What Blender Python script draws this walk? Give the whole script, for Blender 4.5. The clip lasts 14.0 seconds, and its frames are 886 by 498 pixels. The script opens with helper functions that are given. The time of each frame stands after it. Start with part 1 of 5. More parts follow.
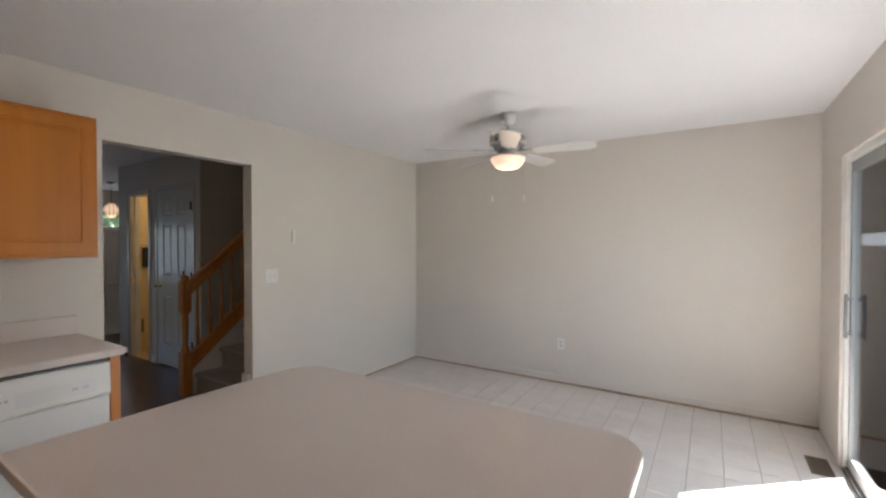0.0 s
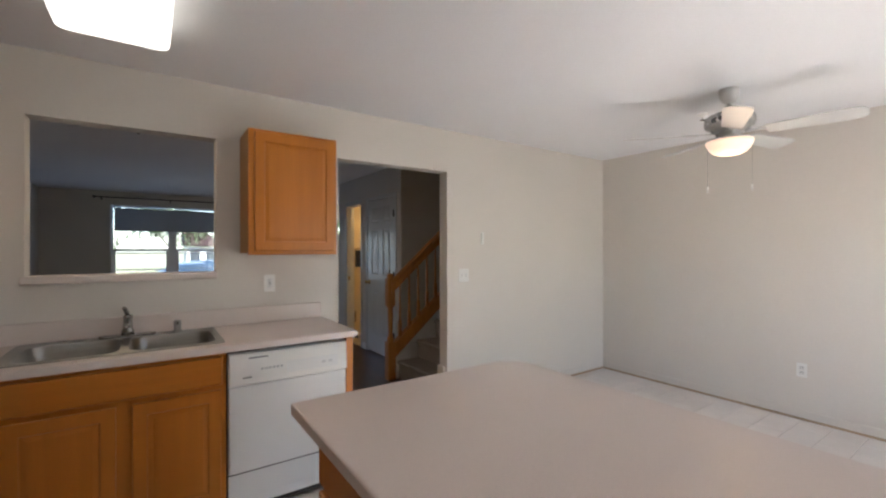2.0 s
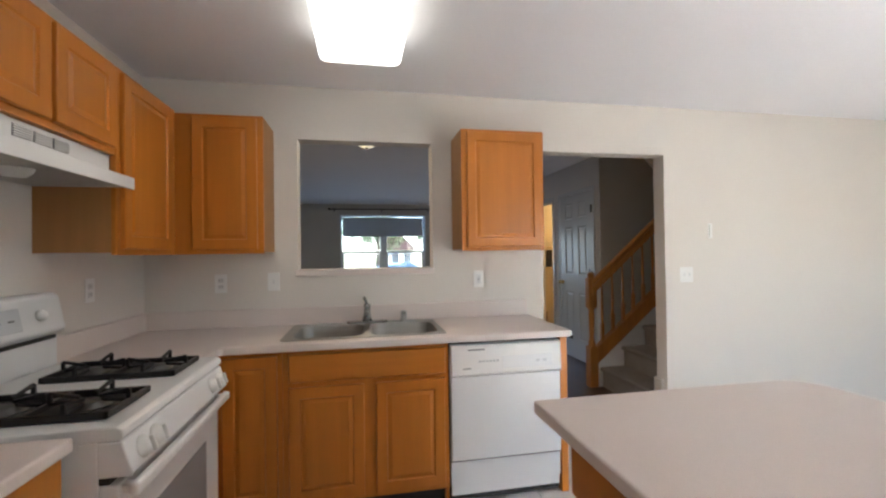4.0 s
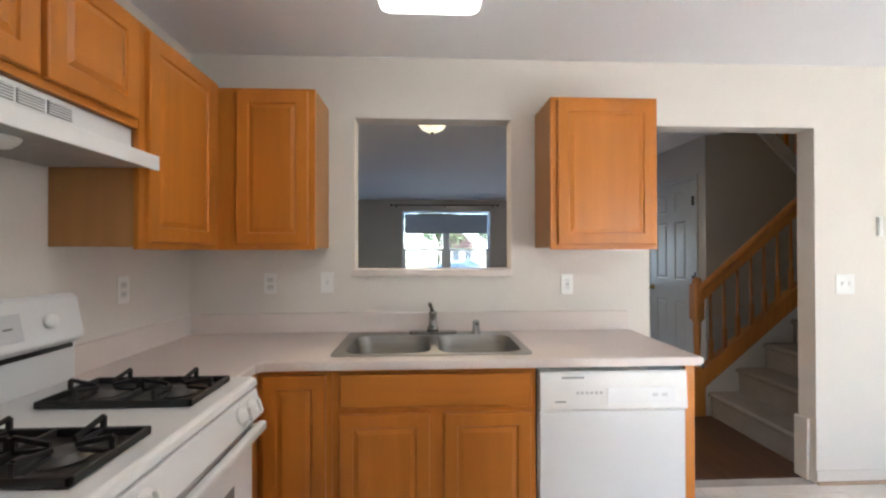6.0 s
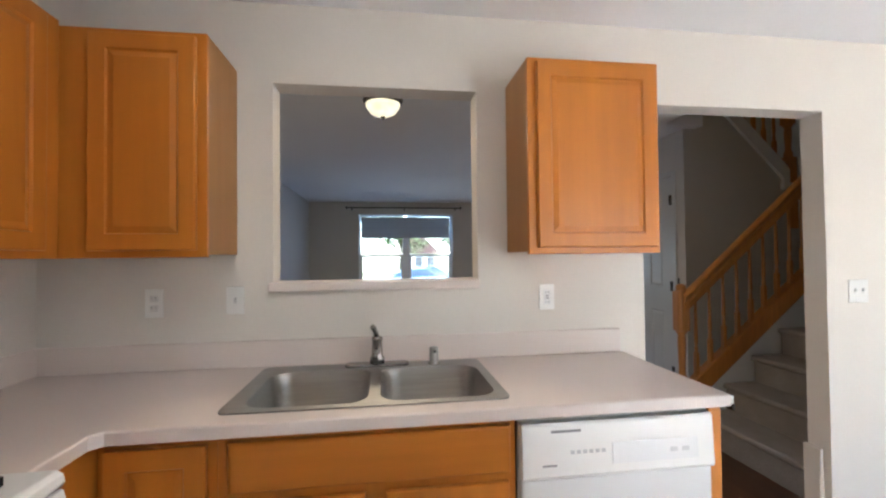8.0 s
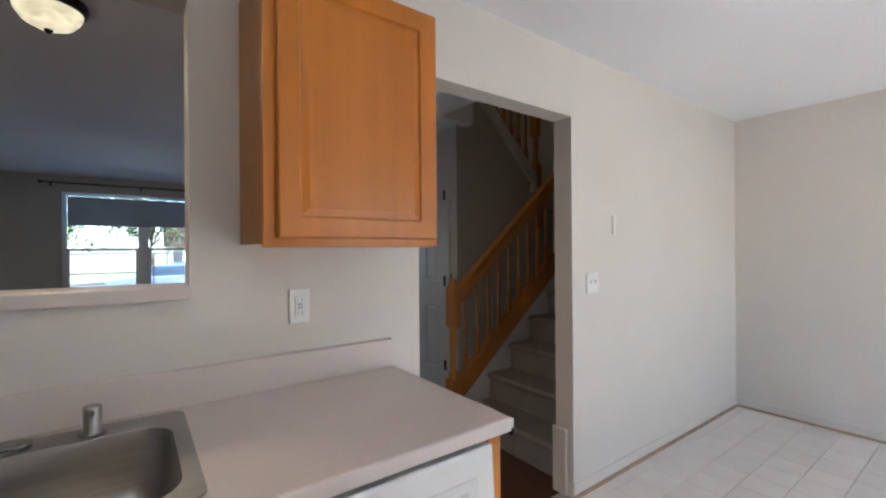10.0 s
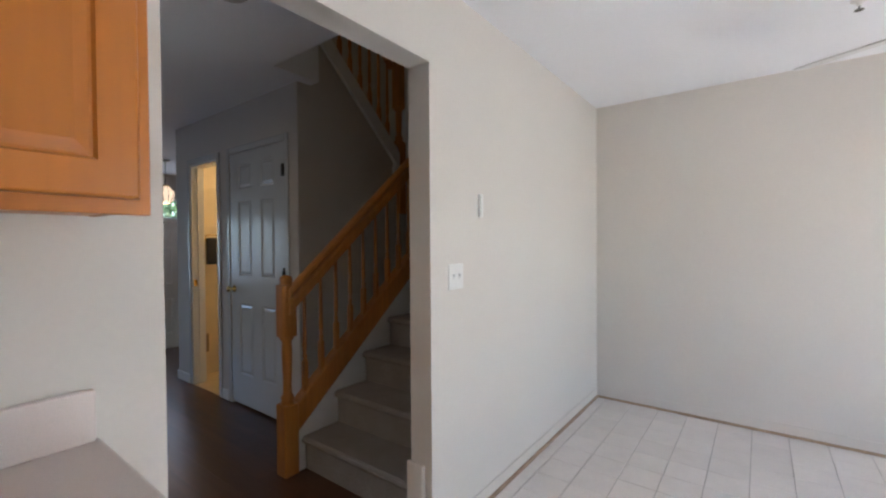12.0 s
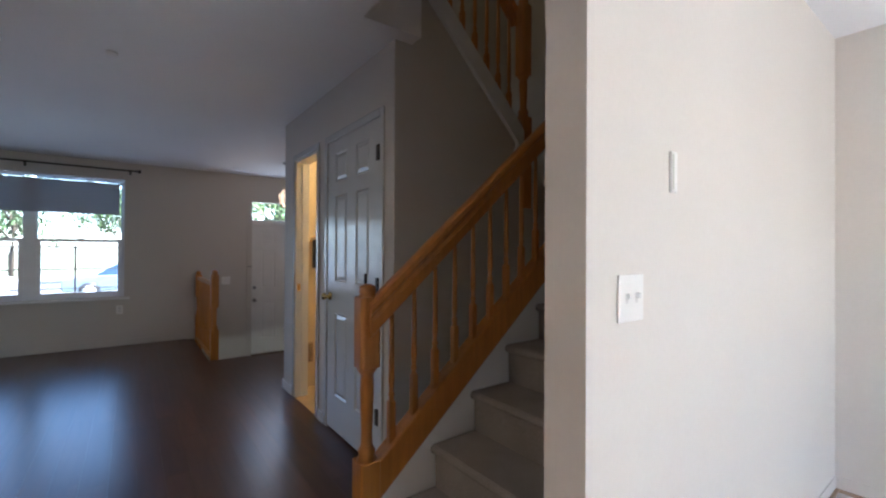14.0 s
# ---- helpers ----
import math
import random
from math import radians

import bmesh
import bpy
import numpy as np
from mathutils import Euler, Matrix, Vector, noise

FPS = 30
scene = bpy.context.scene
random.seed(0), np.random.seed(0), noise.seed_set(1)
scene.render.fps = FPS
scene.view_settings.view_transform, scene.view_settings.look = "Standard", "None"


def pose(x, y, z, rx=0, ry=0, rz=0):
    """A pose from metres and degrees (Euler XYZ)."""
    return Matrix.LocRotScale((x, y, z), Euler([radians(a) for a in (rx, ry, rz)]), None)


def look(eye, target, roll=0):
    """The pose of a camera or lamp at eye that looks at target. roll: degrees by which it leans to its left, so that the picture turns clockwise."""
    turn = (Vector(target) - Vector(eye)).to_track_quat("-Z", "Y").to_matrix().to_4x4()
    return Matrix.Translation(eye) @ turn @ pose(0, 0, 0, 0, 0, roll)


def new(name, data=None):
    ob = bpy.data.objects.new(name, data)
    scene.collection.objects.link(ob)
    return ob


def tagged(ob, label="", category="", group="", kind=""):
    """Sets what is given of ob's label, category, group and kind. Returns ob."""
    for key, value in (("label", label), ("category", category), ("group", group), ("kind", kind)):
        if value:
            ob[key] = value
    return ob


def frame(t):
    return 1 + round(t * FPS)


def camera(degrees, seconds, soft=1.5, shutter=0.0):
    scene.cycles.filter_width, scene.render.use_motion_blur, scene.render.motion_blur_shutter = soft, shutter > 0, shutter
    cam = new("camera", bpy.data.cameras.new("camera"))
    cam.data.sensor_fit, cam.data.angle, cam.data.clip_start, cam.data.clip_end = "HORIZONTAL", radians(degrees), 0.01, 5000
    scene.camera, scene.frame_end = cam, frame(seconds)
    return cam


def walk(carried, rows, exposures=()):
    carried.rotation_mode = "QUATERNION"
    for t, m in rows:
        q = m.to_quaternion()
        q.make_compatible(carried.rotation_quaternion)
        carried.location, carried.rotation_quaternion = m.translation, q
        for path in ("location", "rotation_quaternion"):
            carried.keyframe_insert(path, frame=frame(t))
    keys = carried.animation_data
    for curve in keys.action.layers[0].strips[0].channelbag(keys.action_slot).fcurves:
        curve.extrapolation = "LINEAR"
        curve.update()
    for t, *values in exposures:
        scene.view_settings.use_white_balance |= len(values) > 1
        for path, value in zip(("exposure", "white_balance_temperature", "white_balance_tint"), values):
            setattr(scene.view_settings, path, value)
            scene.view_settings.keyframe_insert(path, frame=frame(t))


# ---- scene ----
cam = camera(93.0, 14.0, soft=2.3)
PATH = [
    (0, (3.187, -0.941, 1.463), (2.111, 0.745, 1.434), -0.0),
    (0.5, (3.16, -0.952, 1.473), (1.96, 0.647, 1.448), 0.6),
    (1, (3.122, -0.971, 1.432), (1.768, 0.502, 1.425), 0.2),
    (1.5, (3.109, -0.996, 1.446), (1.608, 0.326, 1.434), 0.5),
    (2, (3.045, -1.025, 1.418), (1.401, 0.114, 1.419), -0.1),
    (2.5, (3.019, -1.062, 1.415), (1.257, -0.116, 1.419), -0.5),
    (3, (2.975, -1.108, 1.405), (1.122, -0.355, 1.418), -0.7),
    (3.5, (2.918, -1.141, 1.382), (0.995, -0.59, 1.406), -0.7),
    (4, (2.86, -1.16, 1.374), (0.896, -0.784, 1.393), -0.8),
    (4.2, (2.832, -1.183, 1.383), (0.857, -0.864, 1.393), -0.7),
    (6.3, (2.311, -1.185, 1.376), (0.312, -1.11, 1.401), -0.2),
    (6.5, (2.267, -1.171, 1.379), (0.268, -1.107, 1.414), -0.3),
    (7, (2.142, -1.154, 1.38), (0.143, -1.09, 1.431), -0.3),
    (7.2, (2.084, -1.152, 1.381), (0.086, -1.068, 1.434), -0.3),
    (9.3, (1.57, -0.906, 1.369), (-0.256, -0.089, 1.373), -0.9),
    (9.5, (1.53, -0.877, 1.368), (-0.245, 0.044, 1.371), -0.8),
    (10, (1.447, -0.815, 1.377), (-0.165, 0.369, 1.379), -0.4),
    (10.5, (1.388, -0.72, 1.361), (-0.052, 0.668, 1.377), -0.5),
    (11, (1.329, -0.578, 1.357), (0.031, 0.943, 1.37), -1.0),
    (11.5, (1.229, -0.428, 1.345), (0.015, 1.162, 1.332), -0.9),
    (12, (1.125, -0.27, 1.336), (-0.08, 1.325, 1.306), -0.4),
    (12.5, (1.007, -0.112, 1.332), (-0.245, 1.448, 1.295), 0.1),
    (13, (0.859, 0.029, 1.328), (-0.5, 1.496, 1.295), 0.6),
    (13.5, (0.715, 0.17, 1.325), (-0.782, 1.496, 1.3), 0.3),
    (14, (0.567, 0.306, 1.294), (-1.038, 1.5, 1.305), 0.3),
]
EXPOSURES = [(0, 2.94, 6050, 11), (1.5, 3.11, 6100, 13), (2.5, 3.38, 6050, 13), (4, 3.86, 5880, 11), (6.3, 4.27, 5780, 10), (7.2, 4.31, 5780, 10),
             (9.3, 3.80, 5680, 12), (10.5, 3.46, 5600, 11), (11.5, 3.47, 5600, 11), (12.5, 3.73, 5600, 12), (14, 4.08, 5520, 13)]
walk(cam, [(t, look(eye, target, roll)) for t, eye, target, roll in PATH], EXPOSURES)

# ---- world, sun, large lights ----
SUN_EL, SUN_AZ = radians(56.4), radians(41)      # sun stands towards +x +y
world = bpy.data.worlds.new("sky")
scene.world = world
world.use_nodes = True
wn = world.node_tree
bg = wn.nodes["Background"]
sky = wn.nodes.new("ShaderNodeTexSky")
sky.sky_type = "NISHITA"
sky.sun_disc = False
sky.sun_elevation = SUN_EL
sky.sun_rotation = radians(90) - SUN_AZ
wn.links.new(sky.outputs[0], bg.inputs[0])
bg.inputs[1].default_value = 0.10


def lamp(name, kind, m, energy, colour, **more):
    data = bpy.data.lights.new(name, kind)
    data.energy, data.color = energy, colour
    for key, value in more.items():
        if key == "size":
            data.size = value
        elif key == "size_y":
            data.shape = "RECTANGLE"
            data.size_y = value
        elif key == "angle":
            data.angle = value
        elif key == "radius":
            data.shadow_soft_size = value
    ob = new(name, data)
    ob.matrix_world = m
    return ob


sun_way = Vector((-math.cos(SUN_EL) * math.cos(SUN_AZ), -math.cos(SUN_EL) * math.sin(SUN_AZ), -math.sin(SUN_EL)))
lamp("sun", "SUN", look((0, 0, 30), Vector((0, 0, 30)) + sun_way), 5.0, (1.0, 0.95, 0.88), angle=radians(0.5))
lamp("slider_daylight", "AREA", look((3.99, 1.78, 1.05), (0, 1.78, 0.7)), 0.55, (0.87, 0.94, 1.0), size=1.7, size_y=1.9)
lamp("front_window_daylight", "AREA", look((-6.745, -0.7, 1.44), (0, -0.7, 1.2)), 1.45, (0.34, 0.60, 1.0), size=1.84, size_y=1.5)
lamp("transom_daylight", "AREA", look((-6.60, 2.23, 1.9), (0, 1.6, 0.6)), 0.3, (0.8, 0.9, 1.0), size=0.7, size_y=0.26)
lamp("dome_lamp", "AREA", look((-1.035, -1.11, 2.315), (-1.035, -1.11, 0)), 1.0, (1.0, 0.76, 0.46), size=0.24)
lamp("fan_lamp", "POINT", pose(1.835, 2.125, 1.98), 0.25, (1.0, 0.70, 0.40), radius=0.1)
lamp("pendant_lamp", "POINT", pose(-5.25, 2.0, 1.82), 0.3, (1.0, 0.66, 0.42), radius=0.06)
lamp("bath_lamp", "POINT", pose(-2.95, 2.45, 2.1), 1.3, (1.0, 0.72, 0.38), radius=0.1)
# Unseen warm fill light, added upstairs to lift the dim stairwell.
lamp("upper_hall_fill", "POINT", pose(-1.9, 0.9, 4.6), 0.30, (1.0, 0.74, 0.42), radius=0.1)

# ---- materials ----


def mat(name, colour, rough=0.6, metal=0.0, vary=0.06, scale=3.0, grain=0.0, grain_scale=120.0, bump=0.0, bump_scale=200.0,
        stretch=(1, 1, 1), spec=0.5, coat=0.0, rand=0.0, tint=None):
    """A surface with slow variation, fine grain and fine relief, in metres."""
    m = bpy.data.materials.new(name)
    m.use_nodes = True
    nt = m.node_tree
    bs = nt.nodes["Principled BSDF"]
    bs.inputs["Roughness"].default_value = rough
    bs.inputs["Metallic"].default_value = metal
    bs.inputs["Specular IOR Level"].default_value = spec
    bs.inputs["Coat Weight"].default_value = coat
    bs.inputs["Coat Roughness"].default_value = 0.25
    tc = nt.nodes.new("ShaderNodeTexCoord")
    mp = nt.nodes.new("ShaderNodeMapping")
    mp.inputs["Scale"].default_value = stretch
    nt.links.new(tc.outputs["Object"], mp.inputs[0])
    vec = mp.outputs[0]
    if rand:
        oi = nt.nodes.new("ShaderNodeObjectInfo")
        add = nt.nodes.new("ShaderNodeVectorMath")
        add.operation = "MULTIPLY_ADD"
        nt.links.new(oi.outputs["Random"], add.inputs[0])
        add.inputs[1].default_value = (37.0, 19.0, 53.0)
        nt.links.new(vec, add.inputs[2])
        vec = add.outputs[0]
    slow = nt.nodes.new("ShaderNodeTexNoise")
    slow.inputs["Scale"].default_value = scale
    slow.inputs["Detail"].default_value = 4
    nt.links.new(vec, slow.inputs["Vector"])
    dark = [c * (1 - vary) for c in colour]
    pale = tint or [min(1, c * (1 + vary)) for c in colour]
    mix = nt.nodes.new("ShaderNodeMix")
    mix.data_type = "RGBA"
    mix.inputs["A"].default_value = (*dark, 1)
    mix.inputs["B"].default_value = (*pale, 1)
    ramp = nt.nodes.new("ShaderNodeMapRange")
    ramp.inputs[1].default_value, ramp.inputs[2].default_value = 0.3, 0.7
    nt.links.new(slow.outputs["Fac"], ramp.inputs[0])
    nt.links.new(ramp.outputs[0], mix.inputs["Factor"])
    out = mix.outputs["Result"]
    if grain:
        fine = nt.nodes.new("ShaderNodeTexNoise")
        fine.inputs["Scale"].default_value = grain_scale
        fine.inputs["Detail"].default_value = 3
        nt.links.new(vec, fine.inputs["Vector"])
        fr = nt.nodes.new("ShaderNodeMapRange")
        fr.inputs[1].default_value, fr.inputs[2].default_value = 0.3, 0.7
        fr.inputs[3].default_value, fr.inputs[4].default_value = 1 - grain, 1 + grain
        nt.links.new(fine.outputs["Fac"], fr.inputs[0])
        mul = nt.nodes.new("ShaderNodeVectorMath")
        mul.operation = "SCALE"
        nt.links.new(out, mul.inputs[0])
        nt.links.new(fr.outputs[0], mul.inputs["Scale"])
        out = mul.outputs[0]
    if rand:
        rr = nt.nodes.new("ShaderNodeMapRange")
        rr.inputs[3].default_value, rr.inputs[4].default_value = 1 - rand, 1 + rand
        nt.links.new(oi.outputs["Random"], rr.inputs[0])
        mul = nt.nodes.new("ShaderNodeVectorMath")
        mul.operation = "SCALE"
        nt.links.new(out, mul.inputs[0])
        nt.links.new(rr.outputs[0], mul.inputs["Scale"])
        out = mul.outputs[0]
    nt.links.new(out, bs.inputs["Base Color"])
    rv = nt.nodes.new("ShaderNodeMapRange")
    rv.inputs[3].default_value, rv.inputs[4].default_value = max(0, rough - 0.05), min(1, rough + 0.05)
    nt.links.new(slow.outputs["Fac"], rv.inputs[0])
    nt.links.new(rv.outputs[0], bs.inputs["Roughness"])
    if bump:
        bn = nt.nodes.new("ShaderNodeTexNoise")
        bn.inputs["Scale"].default_value = bump_scale
        nt.links.new(vec, bn.inputs["Vector"])
        bm_ = nt.nodes.new("ShaderNodeBump")
        bm_.inputs["Strength"].default_value = bump
        bm_.inputs["Distance"].default_value = 0.002
        nt.links.new(bn.outputs["Fac"], bm_.inputs["Height"])
        nt.links.new(bm_.outputs[0], bs.inputs["Normal"])
    return m


def glow(name, colour, strength):
    m = bpy.data.materials.new(name)
    m.use_nodes = True
    bs = m.node_tree.nodes["Principled BSDF"]
    bs.inputs["Base Color"].default_value = (*[min(0.9, c) for c in colour], 1)
    bs.inputs["Emission Color"].default_value = (*colour, 1)
    bs.inputs["Emission Strength"].default_value = strength
    bs.inputs["Roughness"].default_value = 0.4
    return m


def glass(name, tint=(1, 1, 1), rough=0.0):
    m = bpy.data.materials.new(name)
    m.use_nodes = True
    nt = m.node_tree
    nt.nodes.clear()
    o = nt.nodes.new("ShaderNodeOutputMaterial")
    tr = nt.nodes.new("ShaderNodeBsdfTransparent")
    tr.inputs[0].default_value = (*tint, 1)
    gl = nt.nodes.new("ShaderNodeBsdfGlossy")
    gl.inputs["Roughness"].default_value = rough
    fr = nt.nodes.new("ShaderNodeFresnel")
    mx = nt.nodes.new("ShaderNodeMixShader")
    nt.links.new(fr.outputs[0], mx.inputs[0])
    nt.links.new(tr.outputs[0], mx.inputs[1])
    nt.links.new(gl.outputs[0], mx.inputs[2])
    nt.links.new(mx.outputs[0], o.inputs[0])
    return m


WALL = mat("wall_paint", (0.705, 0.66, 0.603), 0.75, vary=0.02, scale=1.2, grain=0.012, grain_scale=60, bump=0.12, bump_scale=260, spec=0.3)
# Darker copy of WALL; part of the living side's dimness sits in its colour.
WALL_L = mat("living_wall_dimmed", (0.57, 0.54, 0.495), 0.75, vary=0.02, scale=1.2, grain=0.012, grain_scale=60, bump=0.12, bump_scale=260, spec=0.3)
CEIL = mat("ceiling_paint", (0.85, 0.85, 0.86), 0.85, vary=0.02, scale=0.8, grain=0.015, grain_scale=90, bump=0.2, bump_scale=220, spec=0.2)
TRIM = mat("white_trim_paint", (0.76, 0.76, 0.74), 0.4, vary=0.03, scale=6)
OAK = mat("honey_oak", (0.50, 0.165, 0.0165), 0.34, vary=0.11, scale=2.5, grain=0.06, grain_scale=26, stretch=(1, 1, 0.07), bump=0.06, bump_scale=90, coat=0.08, spec=0.35, tint=(0.58, 0.205, 0.025))
OAK_H = mat("honey_oak_level_grain", (0.50, 0.165, 0.0165), 0.34, vary=0.11, scale=2.5, grain=0.06, grain_scale=26, stretch=(0.07, 0.07, 1), bump=0.06, bump_scale=90, coat=0.08, spec=0.35, tint=(0.58, 0.205, 0.025))
OAK_S = mat("stair_oak", (0.47, 0.185, 0.030), 0.32, vary=0.2, scale=4, grain=0.12, grain_scale=40, stretch=(1, 1, 0.1), bump=0.06, bump_scale=90, coat=0.3)
# Duller side laminate, darkened further for the shaded side by the hood.
OAK_P = mat("oak_print_side_panel", (0.41, 0.200, 0.065), 0.45, vary=0.10, scale=2.5, grain=0.05, grain_scale=26, stretch=(1, 1, 0.07), spec=0.3)
DOORW = mat("gloss_door_paint", (0.57, 0.58, 0.57), 0.23, vary=0.02, scale=5)
LAMIN = mat("beige_laminate", (0.70, 0.615, 0.57), 0.33, vary=0.015, scale=4, grain=0.05, grain_scale=420, spec=0.4)
WHITE_E = mat("white_enamel", (0.78, 0.78, 0.77), 0.22, vary=0.015, scale=4, coat=0.3)
WHITE_P = mat("white_plastic", (0.80, 0.79, 0.76), 0.35, vary=0.02, scale=10)
PALE_P = mat("grey_print", (0.48, 0.48, 0.48), 0.4, vary=0.05, scale=20)
BLACK = mat("black_iron", (0.018, 0.018, 0.019), 0.5, vary=0.3, scale=25, bump=0.2, bump_scale=150)
# Near-black for gaps and recesses, with their shade put into the colour.
DARKP = mat("gap_shade", (0.03, 0.028, 0.026), 0.6, vary=0.1)
STEEL = mat("brushed_steel", (0.37, 0.365, 0.35), 0.36, 1.0, vary=0.08, scale=8, grain=0.06, grain_scale=80, stretch=(1, 0.06, 1))
CHROME = mat("chrome", (0.34, 0.33, 0.32), 0.2, 1.0, vary=0.04, scale=20)
BRASS = mat("polished_brass", (0.75, 0.52, 0.18), 0.2, 1.0, vary=0.08, scale=20)
BRONZE = mat("dark_bronze", (0.035, 0.028, 0.022), 0.4, 0.6, vary=0.15, scale=20)
TILE = mat("cream_floor_tile", (0.74, 0.695, 0.66), 0.36, vary=0.04, scale=7, grain=0.03, grain_scale=70, rand=0.03, bump=0.05, bump_scale=60)
GROUT = mat("grey_grout", (0.42, 0.385, 0.36), 0.9, vary=0.1, scale=8, grain=0.1)
PLANK = mat("dark_walnut_plank", (0.072, 0.033, 0.016), 0.30, vary=0.22, scale=5, grain=0.16, grain_scale=30, stretch=(0.08, 1, 1), rand=0.12, bump=0.05, bump_scale=60, spec=0.42, tint=(0.095, 0.040, 0.020))
CARPET = mat("grey_carpet", (0.28, 0.255, 0.242), 0.97, vary=0.08, scale=6, grain=0.22, grain_scale=240, bump=0.9, bump_scale=300, spec=0.1)
ALU = mat("white_aluminium", (0.62, 0.63, 0.63), 0.35, 0.3, vary=0.05, scale=8)
GREYM = mat("grey_metal", (0.25, 0.25, 0.25), 0.45, 0.6, vary=0.1, scale=12)
VENTM = mat("brown_metal", (0.16, 0.12, 0.09), 0.5, 0.5, vary=0.1, scale=20)
SHADE = mat("grey_roller_cloth", (0.34, 0.34, 0.35), 0.9, vary=0.03, scale=5, grain=0.04, grain_scale=300)
nt = SHADE.node_tree
thru = nt.nodes.new("ShaderNodeBsdfTranslucent")
thru.inputs[0].default_value = (0.62, 0.62, 0.62, 1)
both = nt.nodes.new("ShaderNodeMixShader")
both.inputs[0].default_value = 0.24
nt.links.new(nt.nodes["Principled BSDF"].outputs[0], both.inputs[1])
nt.links.new(thru.outputs[0], both.inputs[2])
nt.links.new(both.outputs[0], nt.nodes["Material Output"].inputs[0])
TOWEL = mat("dark_towel", (0.03, 0.03, 0.035), 0.95, vary=0.2, scale=20, bump=0.6)
SHOE = mat("pale_wood_strip", (0.42, 0.30, 0.20), 0.6, vary=0.15, scale=10, grain=0.1)
# The lamp's warm light is put into this yellow base colour.
BATHW = mat("bath_wall_lamplit", (0.66, 0.55, 0.36), 0.7, vary=0.03, scale=2, bump=0.1)
GLASS = glass("window_glass", (0.96, 0.98, 0.97))
# Grey tint added to these panes to tone down the bright outdoors.
GLASS_E = glass("dimmed_window_glass", (0.72, 0.74, 0.75))
FLUO = glow("fluorescent_diffuser", (1.0, 0.94, 0.80), 0.185)
WARM = glow("warm_lamp_glass", (1.0, 0.66, 0.46), 0.095)
DOME = glow("alabaster_glass", (1.0, 0.83, 0.50), 0.075)
nt = DOME.node_tree
cloud = nt.nodes.new("ShaderNodeTexNoise")
cloud.inputs["Scale"].default_value = 5
veil = nt.nodes.new("ShaderNodeMapRange")
veil.inputs[1].default_value, veil.inputs[2].default_value = 0.35, 0.65
veil.inputs[3].default_value, veil.inputs[4].default_value = 0.055, 0.09
nt.links.new(cloud.outputs["Fac"], veil.inputs[0])
nt.links.new(veil.outputs[0], nt.nodes["Principled BSDF"].inputs["Emission Strength"])
PEND = glow("lantern_glass", (1.0, 0.68, 0.42), 0.10)

WHITE_S = mat("white_stove_enamel", (0.74, 0.74, 0.735), 0.3, vary=0.02, scale=5, spec=0.4)
PAN = mat("worn_black_enamel", (0.035, 0.032, 0.030), 0.35, vary=0.3, scale=14, grain=0.2, grain_scale=80)
BURN = mat("cast_burner_metal", (0.13, 0.126, 0.12), 0.45, 0.5, vary=0.2, scale=18)

# ---- building tools ----


def base_of(ob):
    v = Vector((0, 0, 0))
    while ob:
        v += ob.location
        ob = ob.parent
    return v


def thing(name, at, label, category, group=""):
    ob = new(name)
    ob.location = at
    ob.empty_display_size = 0.1
    return tagged(ob, label, category, group)


def part(name, bm, material, parent=None, label="", smooth=False):
    """Links a bmesh drawn in world metres as one mesh under a thing or a part."""
    me = bpy.data.meshes.new(name)
    if parent:
        bmesh.ops.translate(bm, verts=bm.verts, vec=-base_of(parent))
    bm.normal_update()
    bm.to_mesh(me)
    bm.free()
    me.materials.append(material)
    if smooth:
        for p in me.polygons:
            p.use_smooth = True
    ob = new(name, me)
    if parent:
        ob.parent = parent
    if label:
        ob["label"] = label
    return ob


def structure(name, bm, material, label, category):
    return tagged(part(name, bm, material), label, category, kind="structure")


def add_box(bm, x0, x1, y0, y1, z0, z1, bevel=0.0, seg=2):
    sub = bmesh.new()
    bmesh.ops.create_cube(sub, size=1)
    for v in sub.verts:
        v.co = Vector((x0 if v.co.x < 0 else x1, y0 if v.co.y < 0 else y1, z0 if v.co.z < 0 else z1))
    if bevel:
        bmesh.ops.bevel(sub, geom=sub.edges[:], offset=bevel, segments=seg, affect="EDGES", profile=0.5)
    join(bm, sub)
    return bm


def join(bm, sub, m=None):
    if m is not None:
        bmesh.ops.transform(sub, matrix=m, verts=sub.verts)
    table = {v: bm.verts.new(v.co) for v in sub.verts}
    for f in sub.faces:
        g = bm.faces.new([table[v] for v in f.verts])
        g.smooth = f.smooth
    sub.free()


def box(x0, x1, y0, y1, z0, z1, bevel=0.0, seg=2):
    return add_box(bmesh.new(), x0, x1, y0, y1, z0, z1, bevel, seg)


def lathe(profile, seg=20, cap=True):
    """Turns (radius, height) pairs about z."""
    bm = bmesh.new()
    rings = []
    for r, z in profile:
        rings.append([bm.verts.new((r * math.cos(2 * math.pi * k / seg), r * math.sin(2 * math.pi * k / seg), z)) for k in range(seg)])
    for a, b in zip(rings, rings[1:]):
        for k in range(seg):
            f = bm.faces.new((a[k], a[(k + 1) % seg], b[(k + 1) % seg], b[k]))
            f.smooth = True
    if cap:
        bm.faces.new(list(reversed(rings[0])))
        bm.faces.new(rings[-1])
    return bm


